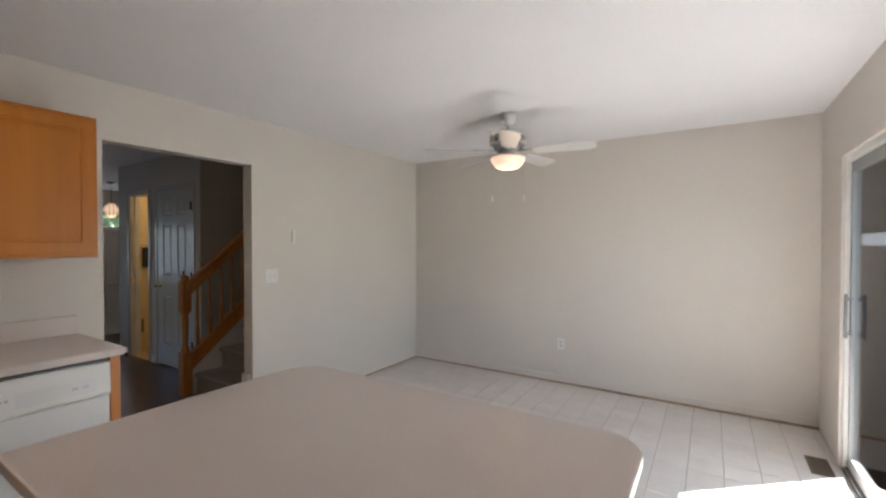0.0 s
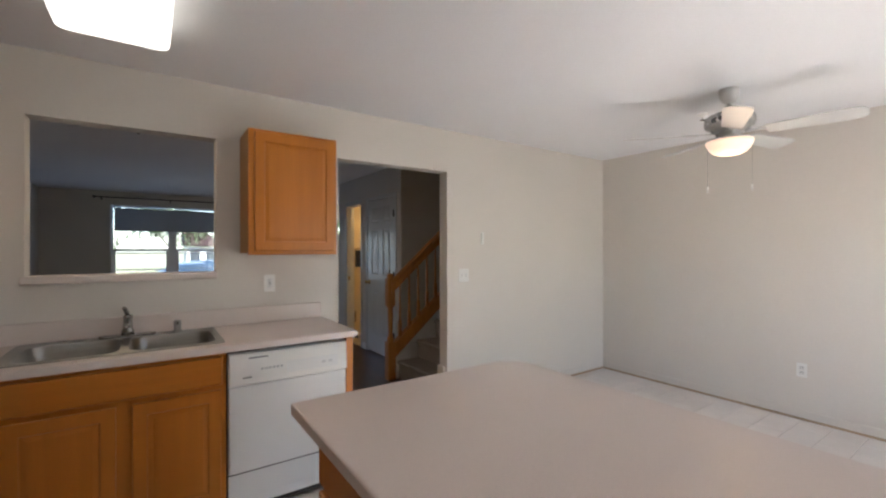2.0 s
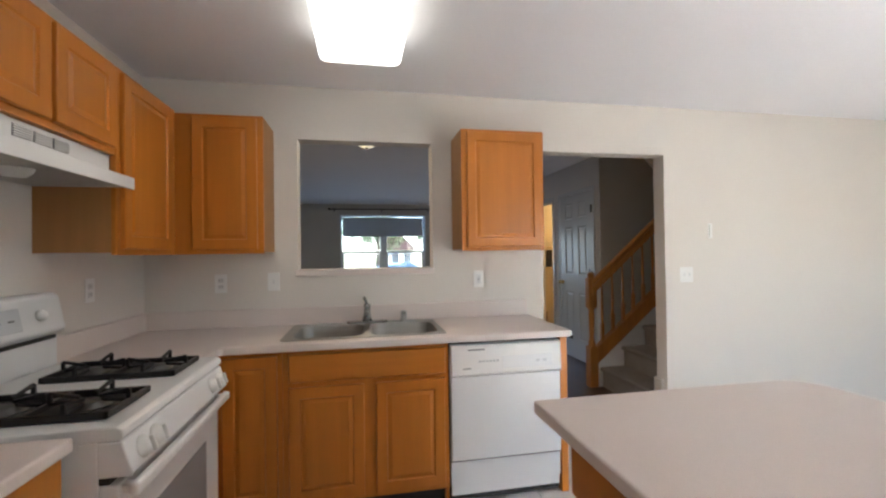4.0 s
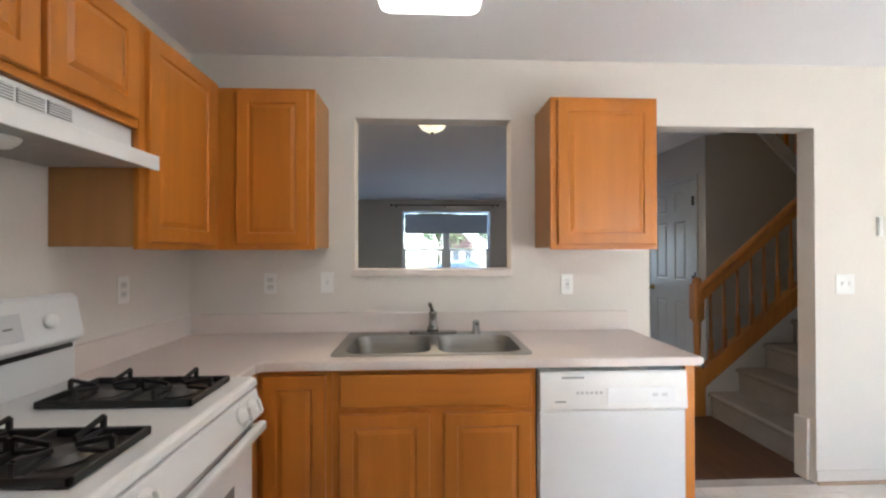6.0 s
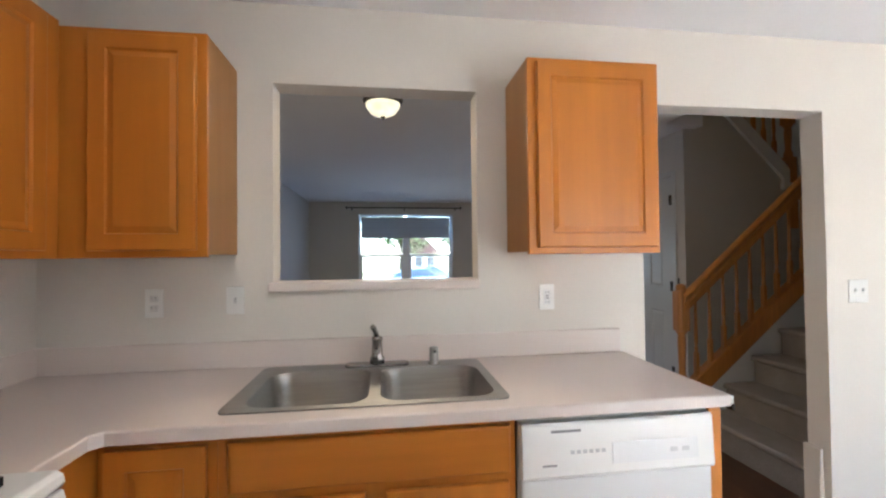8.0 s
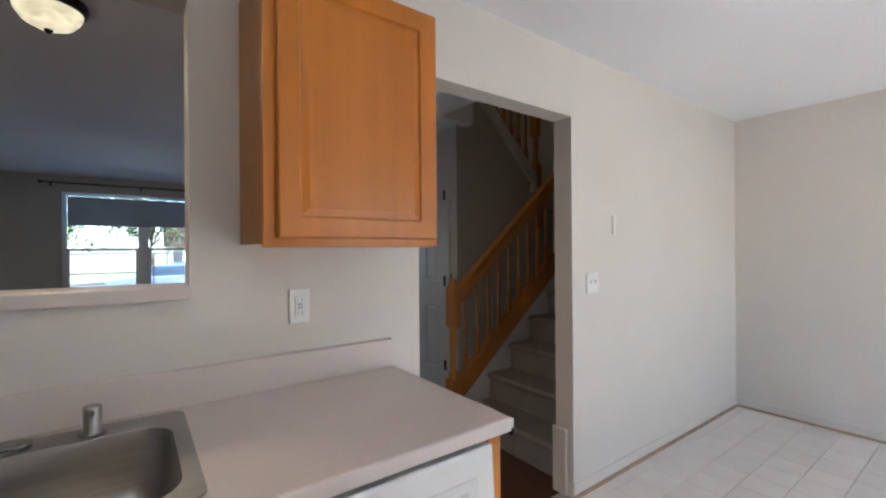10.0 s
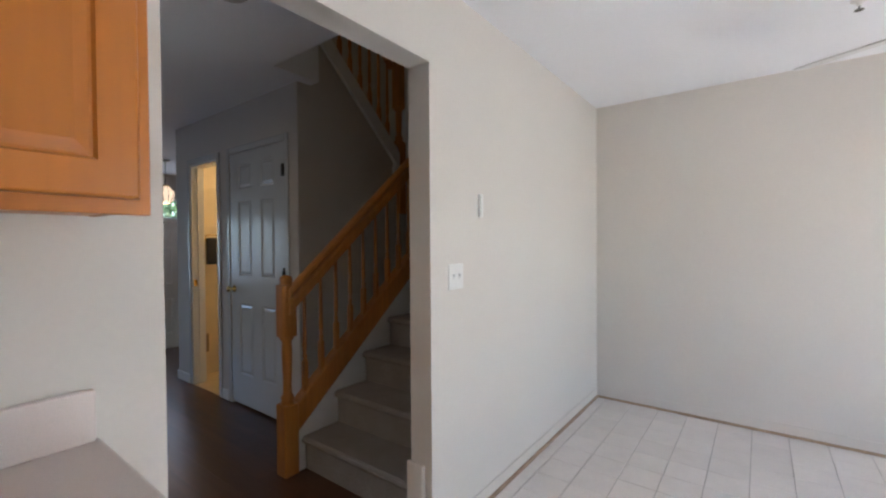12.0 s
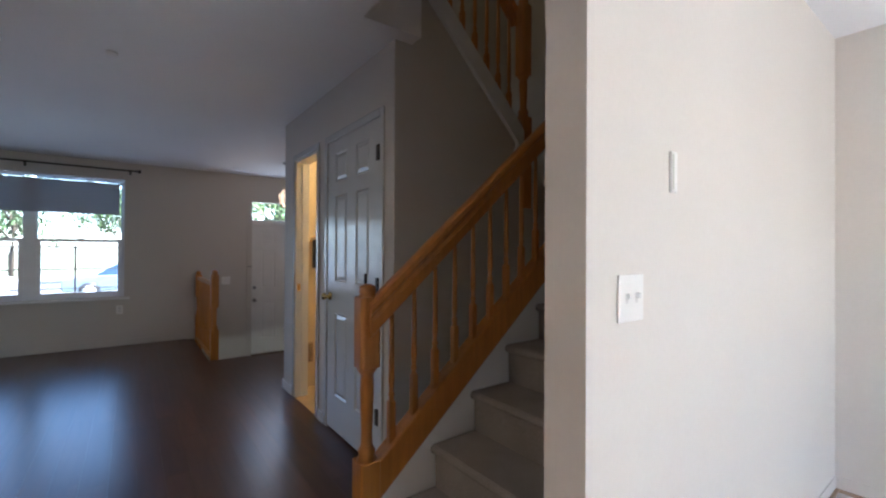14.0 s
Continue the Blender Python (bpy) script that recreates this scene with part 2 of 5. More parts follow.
def tube(points, r, seg=10):
    """A round bar along points."""
    bm = bmesh.new()
    pts = [Vector(p) for p in points]
    rings = []
    for i, p in enumerate(pts):
        d = (pts[min(i + 1, len(pts) - 1)] - pts[max(i - 1, 0)]).normalized()
        q = d.to_track_quat("Z", "Y")
        rings.append([bm.verts.new(p + q @ Vector((r * math.cos(2 * math.pi * k / seg), r * math.sin(2 * math.pi * k / seg), 0))) for k in range(seg)])
    for a, b in zip(rings, rings[1:]):
        for k in range(seg):
            f = bm.faces.new((a[k], a[(k + 1) % seg], b[(k + 1) % seg], b[k]))
            f.smooth = True
    bm.faces.new(list(reversed(rings[0])))
    bm.faces.new(rings[-1])
    return bm


def prism(outline, z0, z1, bevel=0.0, axis="z"):
    """An outline of (a, b) drawn out; axis z: a=x b=y; axis x: a=y b=z; axis y: a=x b=z."""
    bm = bmesh.new()

    def at(a, b, c):
        return (a, b, c) if axis == "z" else (c, a, b) if axis == "x" else (a, c, b)

    low = [bm.verts.new(at(a, b, z0)) for a, b in outline]
    top = [bm.verts.new(at(a, b, z1)) for a, b in outline]
    n = len(outline)
    bm.faces.new(list(reversed(low)))
    bm.faces.new(top)
    for k in range(n):
        bm.faces.new((low[k], low[(k + 1) % n], top[(k + 1) % n], top[k]))
    bmesh.ops.recalc_face_normals(bm, faces=bm.faces[:])
    if bevel:
        edges = [e for e in bm.edges if abs(e.calc_face_angle(0)) > 0.5]
        bmesh.ops.bevel(bm, geom=edges, offset=bevel, segments=2, affect="EDGES", profile=0.5)
    return bm


def rounded(x0, x1, y0, y1, radii, n=6):
    """A rectangle's outline with corner radii (x0y0, x1y0, x1y1, x0y1)."""
    out = []
    for (cx, cy, a0), r in zip(((x0, y0, 180), (x1, y0, 270), (x1, y1, 0), (x0, y1, 90)), radii):
        ix, iy = cx + (r if cx == x0 else -r), cy + (r if cy == y0 else -r)
        for k in range(n + 1) if r > 0.001 else range(1):
            a = radians(a0 + 90 * k / n)
            out.append((ix + r * math.cos(a), iy + r * math.sin(a)) if r > 0.001 else (cx, cy))
    return out


def slab(us, vs, panels, thick, m, inset=0.012, drop=0.008, rise=0.006, field=0.03, edge=0.004):
    """A door leaf in u, v with its face at n = 0: cells named in panels are sunk and raised again. m lays u, v, n in the world."""
    bm = bmesh.new()
    grid = [[bm.verts.new((u, v, 0)) for v in vs] for u in us]
    cells = {}
    for i in range(len(us) - 1):
        for j in range(len(vs) - 1):
            cells[i, j] = bm.faces.new((grid[i][j], grid[i + 1][j], grid[i + 1][j + 1], grid[i][j + 1]))
    rim = [e for e in bm.edges if e.is_boundary]
    made = bmesh.ops.extrude_edge_only(bm, edges=rim)["geom"]
    bmesh.ops.translate(bm, verts=[g for g in made if isinstance(g, bmesh.types.BMVert)], vec=(0, 0, -thick))
    bmesh.ops.holes_fill(bm, edges=[e for e in bm.edges if e.is_boundary], sides=0)
    bmesh.ops.recalc_face_normals(bm, faces=bm.faces[:])
    if edge:
        front = [e for e in rim if e.is_valid]
        bmesh.ops.bevel(bm, geom=front, offset=edge, segments=2, affect="EDGES", profile=0.5)
    bm.faces.ensure_lookup_table()
    for (i, j) in panels:
        cu, cv = (us[i] + us[i + 1]) / 2, (vs[j] + vs[j + 1]) / 2
        f = min((f for f in bm.faces if abs(f.normal.z) > 0.9 and f.calc_center_median().z > -0.001),
                key=lambda f: (f.calc_center_median().xy - Vector((cu, cv))).length)
        bmesh.ops.inset_individual(bm, faces=[f], thickness=inset, depth=-drop)
        if rise:
            bmesh.ops.inset_individual(bm, faces=[f], thickness=0.006, depth=0)
            bmesh.ops.inset_individual(bm, faces=[f], thickness=field, depth=rise)
    bmesh.ops.transform(bm, matrix=m, verts=bm.verts)
    if m.determinant() < 0:
        bmesh.ops.reverse_faces(bm, faces=bm.faces[:])
    return bm


def facing(px, py, pz, side):
    """Lays u, v, n: u level, v up, n out of the face; side is the face's outward way."""
    n = {"+x": (1, 0, 0), "-x": (-1, 0, 0), "+y": (0, 1, 0), "-y": (0, -1, 0)}[side]
    u = Vector((0, 0, 1)).cross(Vector(n))
    m = Matrix((u, (0, 0, 1), n)).transposed().to_4x4()
    m.translation = (px, py, pz)
    return m


def wall_sheet(outline, holes, c0, c1, axis):
    """One connected wall: an outline with holes, given as (level, z), drawn out from c0 to c1 along axis."""
    bm = bmesh.new()
    edges = []
    for loop in (outline, *holes):
        vs = [bm.verts.new((c0, a, z) if axis == "x" else (a, c0, z)) for a, z in loop]
        edges += [bm.edges.new((vs[k], vs[(k + 1) % len(vs)])) for k in range(len(vs))]
    bmesh.ops.triangle_fill(bm, use_beauty=True, edges=edges)
    made = bmesh.ops.extrude_face_region(bm, geom=bm.faces[:])["geom"]
    way = (c1 - c0, 0, 0) if axis == "x" else (0, c1 - c0, 0)
    bmesh.ops.translate(bm, verts=[g for g in made if isinstance(g, bmesh.types.BMVert)], vec=way)
    bmesh.ops.recalc_face_normals(bm, faces=bm.faces[:])
    return bm


def rect(a0, a1, z0, z1):
    return [(a0, z0), (a1, z0), (a1, z1), (a0, z1)]


# ---- large structure ----
H = 2.475           # ceiling
XE, YS, YN = 3.91, -2.47, 3.41
WT = 0.118          # wall between kitchen and living room
XW = -6.58          # front wall
YL = -2.58          # living room's far side wall
YC = 1.48           # closet wall
XC = -1.47          # stair side wall
XB = -3.52          # end of the closet and bath block
XF = -5.0           # edge of the lowered entry
ZF = -0.38

# Sink wall with pass-through and doorway
bm = wall_sheet([(YS - 0.12, 0), (0.125, 0), (0.125, 2.105), (1.13, 2.105), (1.13, 0), (YN + 0.12, 0), (YN + 0.12, H), (YS - 0.12, H)], [rect(-1.571, -0.684, 1.235, 2.130)], -WT, 0, "x")
structure("wall_west", bm, WALL, "cream painted wall with a pass-through and a doorway", "wall")
structure("wall_north", box(0, XE + 0.14, YN, YN + 0.12, 0, H), WALL, "plain beige painted end wall", "wall")
bm = bmesh.new()
add_box(bm, 0, XE + 0.14, YS - 0.12, YS, 0, H)
structure("wall_south", bm, WALL, "beige painted wall behind the stove", "wall")
SY0, SY1, SZ = 0.90, 2.745, 2.02     # sliding door opening
bm = wall_sheet([(YS, 0), (SY0, 0), (SY0, SZ), (SY1, SZ), (SY1, 0), (YN, 0), (YN, H), (YS, H)], [], XE, XE + 0.14, "x")
structure("wall_east", bm, WALL, "beige painted wall with the sliding door", "wall")
structure("ceiling", box(-WT, XE + 0.14, YS - 0.12, YN + 0.12, H, H + 0.2), CEIL, "white painted kitchen ceiling", "ceiling")

# Living room shell
WY0, WY1, WZ0, WZ1 = -1.64, 0.243, 0.655, 2.235
DY0, DY1, DZ1 = 1.83, 2.74, 1.70
TZ0, TZ1 = 1.765, 2.065
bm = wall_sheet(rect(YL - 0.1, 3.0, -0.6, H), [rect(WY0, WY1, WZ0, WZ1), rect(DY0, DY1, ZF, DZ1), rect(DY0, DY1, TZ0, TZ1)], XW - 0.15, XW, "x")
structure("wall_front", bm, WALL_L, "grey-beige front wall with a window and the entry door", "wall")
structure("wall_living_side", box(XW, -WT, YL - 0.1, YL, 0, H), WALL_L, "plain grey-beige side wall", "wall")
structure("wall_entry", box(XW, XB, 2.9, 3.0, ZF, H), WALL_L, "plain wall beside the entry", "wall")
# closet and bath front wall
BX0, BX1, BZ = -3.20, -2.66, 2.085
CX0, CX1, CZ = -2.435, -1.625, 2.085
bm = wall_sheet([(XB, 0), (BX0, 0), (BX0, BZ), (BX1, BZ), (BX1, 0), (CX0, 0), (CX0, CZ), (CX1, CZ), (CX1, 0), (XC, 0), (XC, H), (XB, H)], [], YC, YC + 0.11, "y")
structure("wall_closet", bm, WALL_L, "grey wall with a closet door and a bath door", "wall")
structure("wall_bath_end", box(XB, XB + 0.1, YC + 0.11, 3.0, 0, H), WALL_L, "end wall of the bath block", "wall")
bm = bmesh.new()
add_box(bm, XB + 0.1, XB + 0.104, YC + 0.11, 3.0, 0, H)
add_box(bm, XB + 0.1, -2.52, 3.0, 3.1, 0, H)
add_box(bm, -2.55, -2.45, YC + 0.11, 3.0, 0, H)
structure("wall_bath", bm, BATHW, "bathroom walls with warm lamp light put into their yellow", "wall")
# stair side wall: under the upper flight, cut along its slope
RISE, RUN, Y1 = 0.2, 0.24, 1.215
prof = [(YC + 0.11, 0), (3.41, 0), (3.41, 1.59), (2.90, 1.59), (2.48, 2.05), (YC + 0.11, 2.93)]
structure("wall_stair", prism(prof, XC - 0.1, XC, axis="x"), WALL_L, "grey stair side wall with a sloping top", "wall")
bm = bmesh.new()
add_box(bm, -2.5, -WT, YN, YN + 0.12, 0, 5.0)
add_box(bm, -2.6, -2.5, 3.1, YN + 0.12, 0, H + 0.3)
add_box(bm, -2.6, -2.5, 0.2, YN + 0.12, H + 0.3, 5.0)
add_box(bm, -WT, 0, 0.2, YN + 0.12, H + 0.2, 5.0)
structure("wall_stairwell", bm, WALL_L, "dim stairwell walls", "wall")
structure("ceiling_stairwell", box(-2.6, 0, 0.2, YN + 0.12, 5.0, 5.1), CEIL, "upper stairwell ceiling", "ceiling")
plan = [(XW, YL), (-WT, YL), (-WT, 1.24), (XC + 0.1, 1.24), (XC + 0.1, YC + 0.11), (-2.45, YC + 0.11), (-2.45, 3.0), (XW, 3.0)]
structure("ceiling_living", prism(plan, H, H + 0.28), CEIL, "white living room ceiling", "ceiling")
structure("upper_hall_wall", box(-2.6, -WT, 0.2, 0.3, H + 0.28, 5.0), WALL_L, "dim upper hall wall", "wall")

# Floors
structure("floor_kitchen", box(-WT + 0.03, XE + 0.14, YS, YN, -0.1, -0.006), GROUT, "grey grouted bed of the tiled floor", "floor")
structure("floor_living", box(XF, -WT + 0.03, YL, YN, -0.1, -0.012), PLANK, "dark walnut floor", "floor")
structure("floor_living_front", box(XW, XF, YL, 1.06, -0.1, -0.012), PLANK, "dark walnut floor by the window", "floor")
structure("floor_entry", box(XW, XF, 1.06, 2.9, ZF - 0.1, ZF), PLANK, "lowered dark entry floor", "floor")
structure("entry_step", box(XF - 0.28, XF - 0.02, 1.10, 2.9, ZF, -0.19), PLANK, "dark wooden entry step", "step")
structure("ground", box(-300, 300, -300, 300, -0.9, -0.7), mat("dry_grass", (0.15, 0.155, 0.09), 0.9, vary=0.3, scale=0.8, grain=0.3, grain_scale=30), "grassy ground around the house", "ground")

# ---- kitchen ----


def cabinet_door(parent, y0, y1, z0, z1, face, side="+x", material=None, at=None, stile=0.055):
    """A raised-panel leaf on a cabinet's face; y0..y1 is its level span along the face."""
    w, h = y1 - y0, z1 - z0
    if side == "+x":
        m = facing(face, y0, z0, "+x")
    elif side == "+y":
        m = facing(y1, face, z0, "+y")
    else:
        m = facing(y0, face, z0, "-y")
    bm = slab([0, stile, w - stile, w], [0, stile, h - stile, h], [(1, 1)], 0.018, m, inset=0.006, drop=0.007, rise=0.006, field=0.026, edge=0.005)
    return part("door", bm, material or OAK, parent)


def drawer_front(parent, y0, y1, z0, z1, face, side="+x"):
    w, h = y1 - y0, z1 - z0
    m = facing(face, y0, z0, "+x") if side == "+x" else facing(y0, face, z0, "-y")
    return part("drawer_front", slab([0, w], [0, h], [], 0.018, m, edge=0.008), OAK_H, parent)


def wall_cabinet_west(label, y0, y1, z0, z1, doors, depth=0.305):
    cab = thing("wall_cabinet", (0, (y0 + y1) / 2, z0), label, "cabinet", "wall cabinets")
    part("side_panel", box(0.002, depth - 0.02, y0, y0 + 0.012, z0 + 0.01, z1), OAK_P, cab)
    part("side_panel", box(0.002, depth - 0.02, y1 - 0.012, y1, z0 + 0.01, z1), OAK_P, cab)
    part("top_panel", box(0.002, depth - 0.02, y0 + 0.012, y1 - 0.012, z1 - 0.012, z1), OAK, cab)
    part("bottom_panel", box(0.002, depth - 0.02, y0 + 0.012, y1 - 0.012, z0 + 0.012, z0 + 0.024), OAK, cab)
    part("face_frame", box(depth - 0.02, depth, y0 - 0.002, y1 + 0.002, z0, z1, 0.002), OAK, cab)
    for a, b in doors:
        cabinet_door(cab, a, b, z0 + 0.025, z1 - 0.02, depth + 0.02)
    return cab


ZB, ZT = 1.385, 2.152
wall_cabinet_west("honey oak wall cabinet with one raised-panel door", -0.546, -0.002, ZB, ZT, [(-0.515, -0.02)])
wall_cabinet_west("honey oak corner wall cabinet with one raised-panel door", -2.45, -1.715, ZB, ZT + 0.02, [(-2.085, -1.745)])


def wall_cabinet_south(label, x0, x1, z0, z1, doors, depth=0.305):
    cab = thing("wall_cabinet", ((x0 + x1) / 2, YS, z0), label, "cabinet", "wall cabinets")
    f = YS + depth
    part("side_panel", box(x0, x0 + 0.012, YS + 0.002, f - 0.02, z0 + 0.01, z1), OAK_P, cab)
    part("side_panel", box(x1 - 0.012, x1, YS + 0.002, f - 0.02, z0 + 0.01, z1), OAK_P, cab)
    part("top_panel", box(x0 + 0.012, x1 - 0.012, YS + 0.002, f - 0.02, z1 - 0.012, z1), OAK, cab)
    part("bottom_panel", box(x0 + 0.012, x1 - 0.012, YS + 0.002, f - 0.02, z0 + 0.012, z0 + 0.024), OAK, cab)
    part("face_frame", box(x0 - 0.002, x1 + 0.002, f - 0.02, f, z0, z1, 0.002), OAK, cab)
    for a, b in doors:
        cabinet_door(cab, a, b, z0 + 0.025, z1 - 0.02, f + 0.02, side="+y")
    return cab


SX0, SX1 = 0.866, 1.632       # stove and hood
wall_cabinet_south("honey oak wall cabinet beside the range hood", 0.33, 0.885, ZB, ZT + 0.024, [(0.40, 0.86)])
wall_cabinet_south("short honey oak cabinet above the range hood", 0.895, 1.645, 1.80, ZT + 0.024, [(0.915, 1.262), (1.282, 1.628)])
wall_cabinet_south("honey oak wall cabinet at the far end", 1.655, 2.25, ZB, ZT + 0.024, [(1.68, 2.225)])

# Base cabinets along the sink wall
CZB, CZT = 0.890, 0.927
FX = 0.61


def base_west(label, y0, y1, doors, drawers):
    cab = thing("base_cabinet", (0.3, (y0 + y1) / 2, 0), label, "cabinet", "base cabinets")
    part("side_panel", box(0.004, FX - 0.02, y0, y0 + 0.015, 0.0, CZB), OAK, cab)
    part("side_panel", box(0.004, FX - 0.02, y1 - 0.015, y1, 0.0, CZB), OAK, cab)
    part("bottom_panel", box(0.004, FX - 0.02, y0 + 0.015, y1 - 0.015, 0.1, 0.115), OAK, cab)
    part("face_frame", box(FX - 0.02, FX, y0, y1, 0.1, CZB, 0.002), OAK, cab)
    # Recess shade is put into the board's near-black colour.
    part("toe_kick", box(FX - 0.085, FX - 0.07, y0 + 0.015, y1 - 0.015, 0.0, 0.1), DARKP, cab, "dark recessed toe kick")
    for a, b, c, d in doors:
        cabinet_door(cab, a, b, c, d, FX + 0.02)
    for a, b, c, d in drawers:
        drawer_front(cab, a, b, c, d, FX + 0.02)
    return cab


base_west("honey oak sink cabinet with two raised-panel doors", -1.565, -0.708,
          [(-1.535, -1.160, 0.125, 0.700), (-1.100, -0.733, 0.125, 0.700)], [(-1.535, -0.728, 0.726, 0.868)])
base_west("narrow honey oak corner cabinet with one tall door", -1.87, -1.5655, [(-1.848, -1.590, 0.125, 0.866)], [])

# Corner return beside the stove
ret = thing("base_cabinet", (0.74, -2.15, 0), "honey oak corner return cabinet beside the stove", "cabinet", "base cabinets")
part("body", box(0.03, 0.851, YS + 0.01, -1.892, 0.1, CZB - 0.002), OAK, ret)
part("face_frame", box(0.60, 0.851, -1.890, -1.872, 0.1, CZB - 0.002, 0.002), OAK, ret)
# end panel beside the dishwasher
tagged(part("end_panel", box(0.004, 0.612, -0.055, -0.012, 0.0, CZB - 0.002, 0.002), OAK), "honey oak end panel beside the dishwasher", "panel")

# East base cabinet beside the stove
cab = thing("base_cabinet", (2.0, -2.15, 0), "honey oak base cabinet beside the stove", "cabinet", "base cabinets")
part("side_panel", box(1.650, 1.66, YS + 0.004, -1.92, 0.0, CZB), OAK, cab)
part("side_panel", box(2.28, 2.295, YS + 0.004, -1.92, 0.0, CZB), OAK, cab)
part("bottom_panel", box(1.66, 2.28, YS + 0.004, -1.92, 0.1, 0.115), OAK, cab)
part("face_frame", box(1.650, 2.295, -1.92, -1.90, 0.1, CZB, 0.002), OAK, cab)
cabinet_door(cab, 1.67, 1.965, 0.125, 0.70, -1.88, side="+y")
cabinet_door(cab, 1.975, 2.27, 0.125, 0.70, -1.88, side="+y")

# Worktops
SINK = (0.055, 0.572, -1.588, -0.706)


def plate_with_holes(outer, holes, z0, z1):
    """A flat plate between an outline and rounded holes, bridged by triangle fill."""
    bm = bmesh.new()
    edges = []
    for loop in (outer, *holes):
        vs = [bm.verts.new((x, y, z1)) for x, y in loop]
        edges += [bm.edges.new((vs[k], vs[(k + 1) % len(vs)])) for k in range(len(vs))]
    bmesh.ops.triangle_fill(bm, use_beauty=True, edges=edges)
    made = bmesh.ops.extrude_edge_only(bm, edges=[e for e in bm.edges if e.is_boundary])["geom"]
    bmesh.ops.translate(bm, verts=[g for g in made if isinstance(g, bmesh.types.BMVert)], vec=(0, 0, z0 - z1))
    bmesh.ops.recalc_face_normals(bm, faces=bm.faces[:])
    return bm


top = thing("countertop", (0.3, -1.0, CZB), "beige laminate L-shaped worktop with a short backsplash", "countertop")
x0, x1, ya, yb = SINK
hole = [(x0 + 0.02, ya + 0.02), (x1 - 0.02, ya + 0.02), (x1 - 0.02, yb - 0.02), (x0 + 0.02, yb - 0.02)]
slab_plan = [(0.003, YS + 0.003), (0.852, YS + 0.003), (0.852, -1.856), (0.670, -1.856), (0.646, -1.832), (0.646, -0.001), (0.003, -0.001)]
bm = plate_with_holes(slab_plan, [hole], CZB, CZT)
rim = [e for e in bm.edges if len(e.link_faces) == 2 and e.calc_face_angle(0) > 1.0 and all(abs(v.co.z - CZT) < 1e-4 for v in e.verts)
       and (max(v.co.x for v in e.verts) > 0.6 or min(v.co.y for v in e.verts) > -0.01)]
bmesh.ops.bevel(bm, geom=rim, offset=0.006, segments=3, affect="EDGES", profile=0.5)
part("top", bm, LAMIN, top)
part("backsplash", box(0.002, 0.022, YS + 0.003, -0.012, CZT, 1.035, 0.004), LAMIN, top)
part("side_splash", box(0.024, 0.852, YS + 0.002, YS + 0.022, CZT, 1.035, 0.004), LAMIN, top)
part("edge_cap", box(0.50, 0.648, -0.001, 0.004, CZB - 0.004, CZT - 0.004, 0.001), TRIM, top)
part("corner_bracket", box(0.612, 0.650, -0.004, 0.007, CZB - 0.012, CZB + 0.008, 0.002), BRONZE, top, "dark metal corner bracket")
et = thing("countertop", (2.0, -2.15, CZB), "beige laminate worktop piece beside the stove", "countertop")
part("top", box(1.647, 2.31, YS + 0.003, -1.875, CZB, CZT, 0.007), LAMIN, et)
part("backsplash", box(1.647, 2.31, YS + 0.002, YS + 0.022, CZT, 1.035, 0.004), LAMIN, et)

# Sink: rim plate with two rounded bowls
sink = thing("kitchen_sink", (0.3, -1.13, CZT), "stainless steel double-bowl kitchen sink set in the worktop", "sink")


def bowl_outline(x0, x1, y0, y1, r, n=6):
    return rounded(x0, x1, y0, y1, (r, r, r, r), n)


def bowl(parent, x0, x1, y0, y1, depth):
    bm = bmesh.new()
    steps = [(0.0, 0.0, 0.075), (0.004, -0.010, 0.072), (0.010, -0.05, 0.07), (0.018, -depth + 0.04, 0.065), (0.035, -depth + 0.012, 0.06), (0.07, -depth, 0.05)]
    rings = [[bm.verts.new((x, y, CZT + 0.004 + dz)) for x, y in bowl_outline(x0 + d, x1 - d, y0 + d, y1 - d, r)] for d, dz, r in steps]
    n = len(rings[0])
    for a, b in zip(rings, rings[1:]):
        for k in range(n):
            bm.faces.new((a[k], b[k], b[(k + 1) % n], a[(k + 1) % n])).smooth = True
    bm.faces.new(rings[-1])
    bmesh.ops.recalc_face_normals(bm, faces=bm.faces[:])
    b = part("bowl", bm, STEEL, parent)
    cx, cy = (x0 + x1) / 2, (y0 + y1) / 2
    dr = lathe([(0.045, 0), (0.045, 0.003), (0.03, 0.004), (0.028, 0.001), (0.001, 0.001)], 20)
    bmesh.ops.translate(dr, verts=dr.verts, vec=(cx, cy, CZT + 0.0045 - depth))
    part("drain", dr, CHROME, b, "round chrome drain")


B1, B2 = (0.148, 0.542, -1.532, -1.154), (0.148, 0.542, -1.118, -0.740)
part("rim", plate_with_holes(rounded(*SINK, (0.03,) * 4), [bowl_outline(*B1, 0.075), bowl_outline(*B2, 0.075)], CZT + 0.0005, CZT + 0.005), STEEL, sink)
for b in (B1, B2):
    bowl(sink, *b, 0.17)

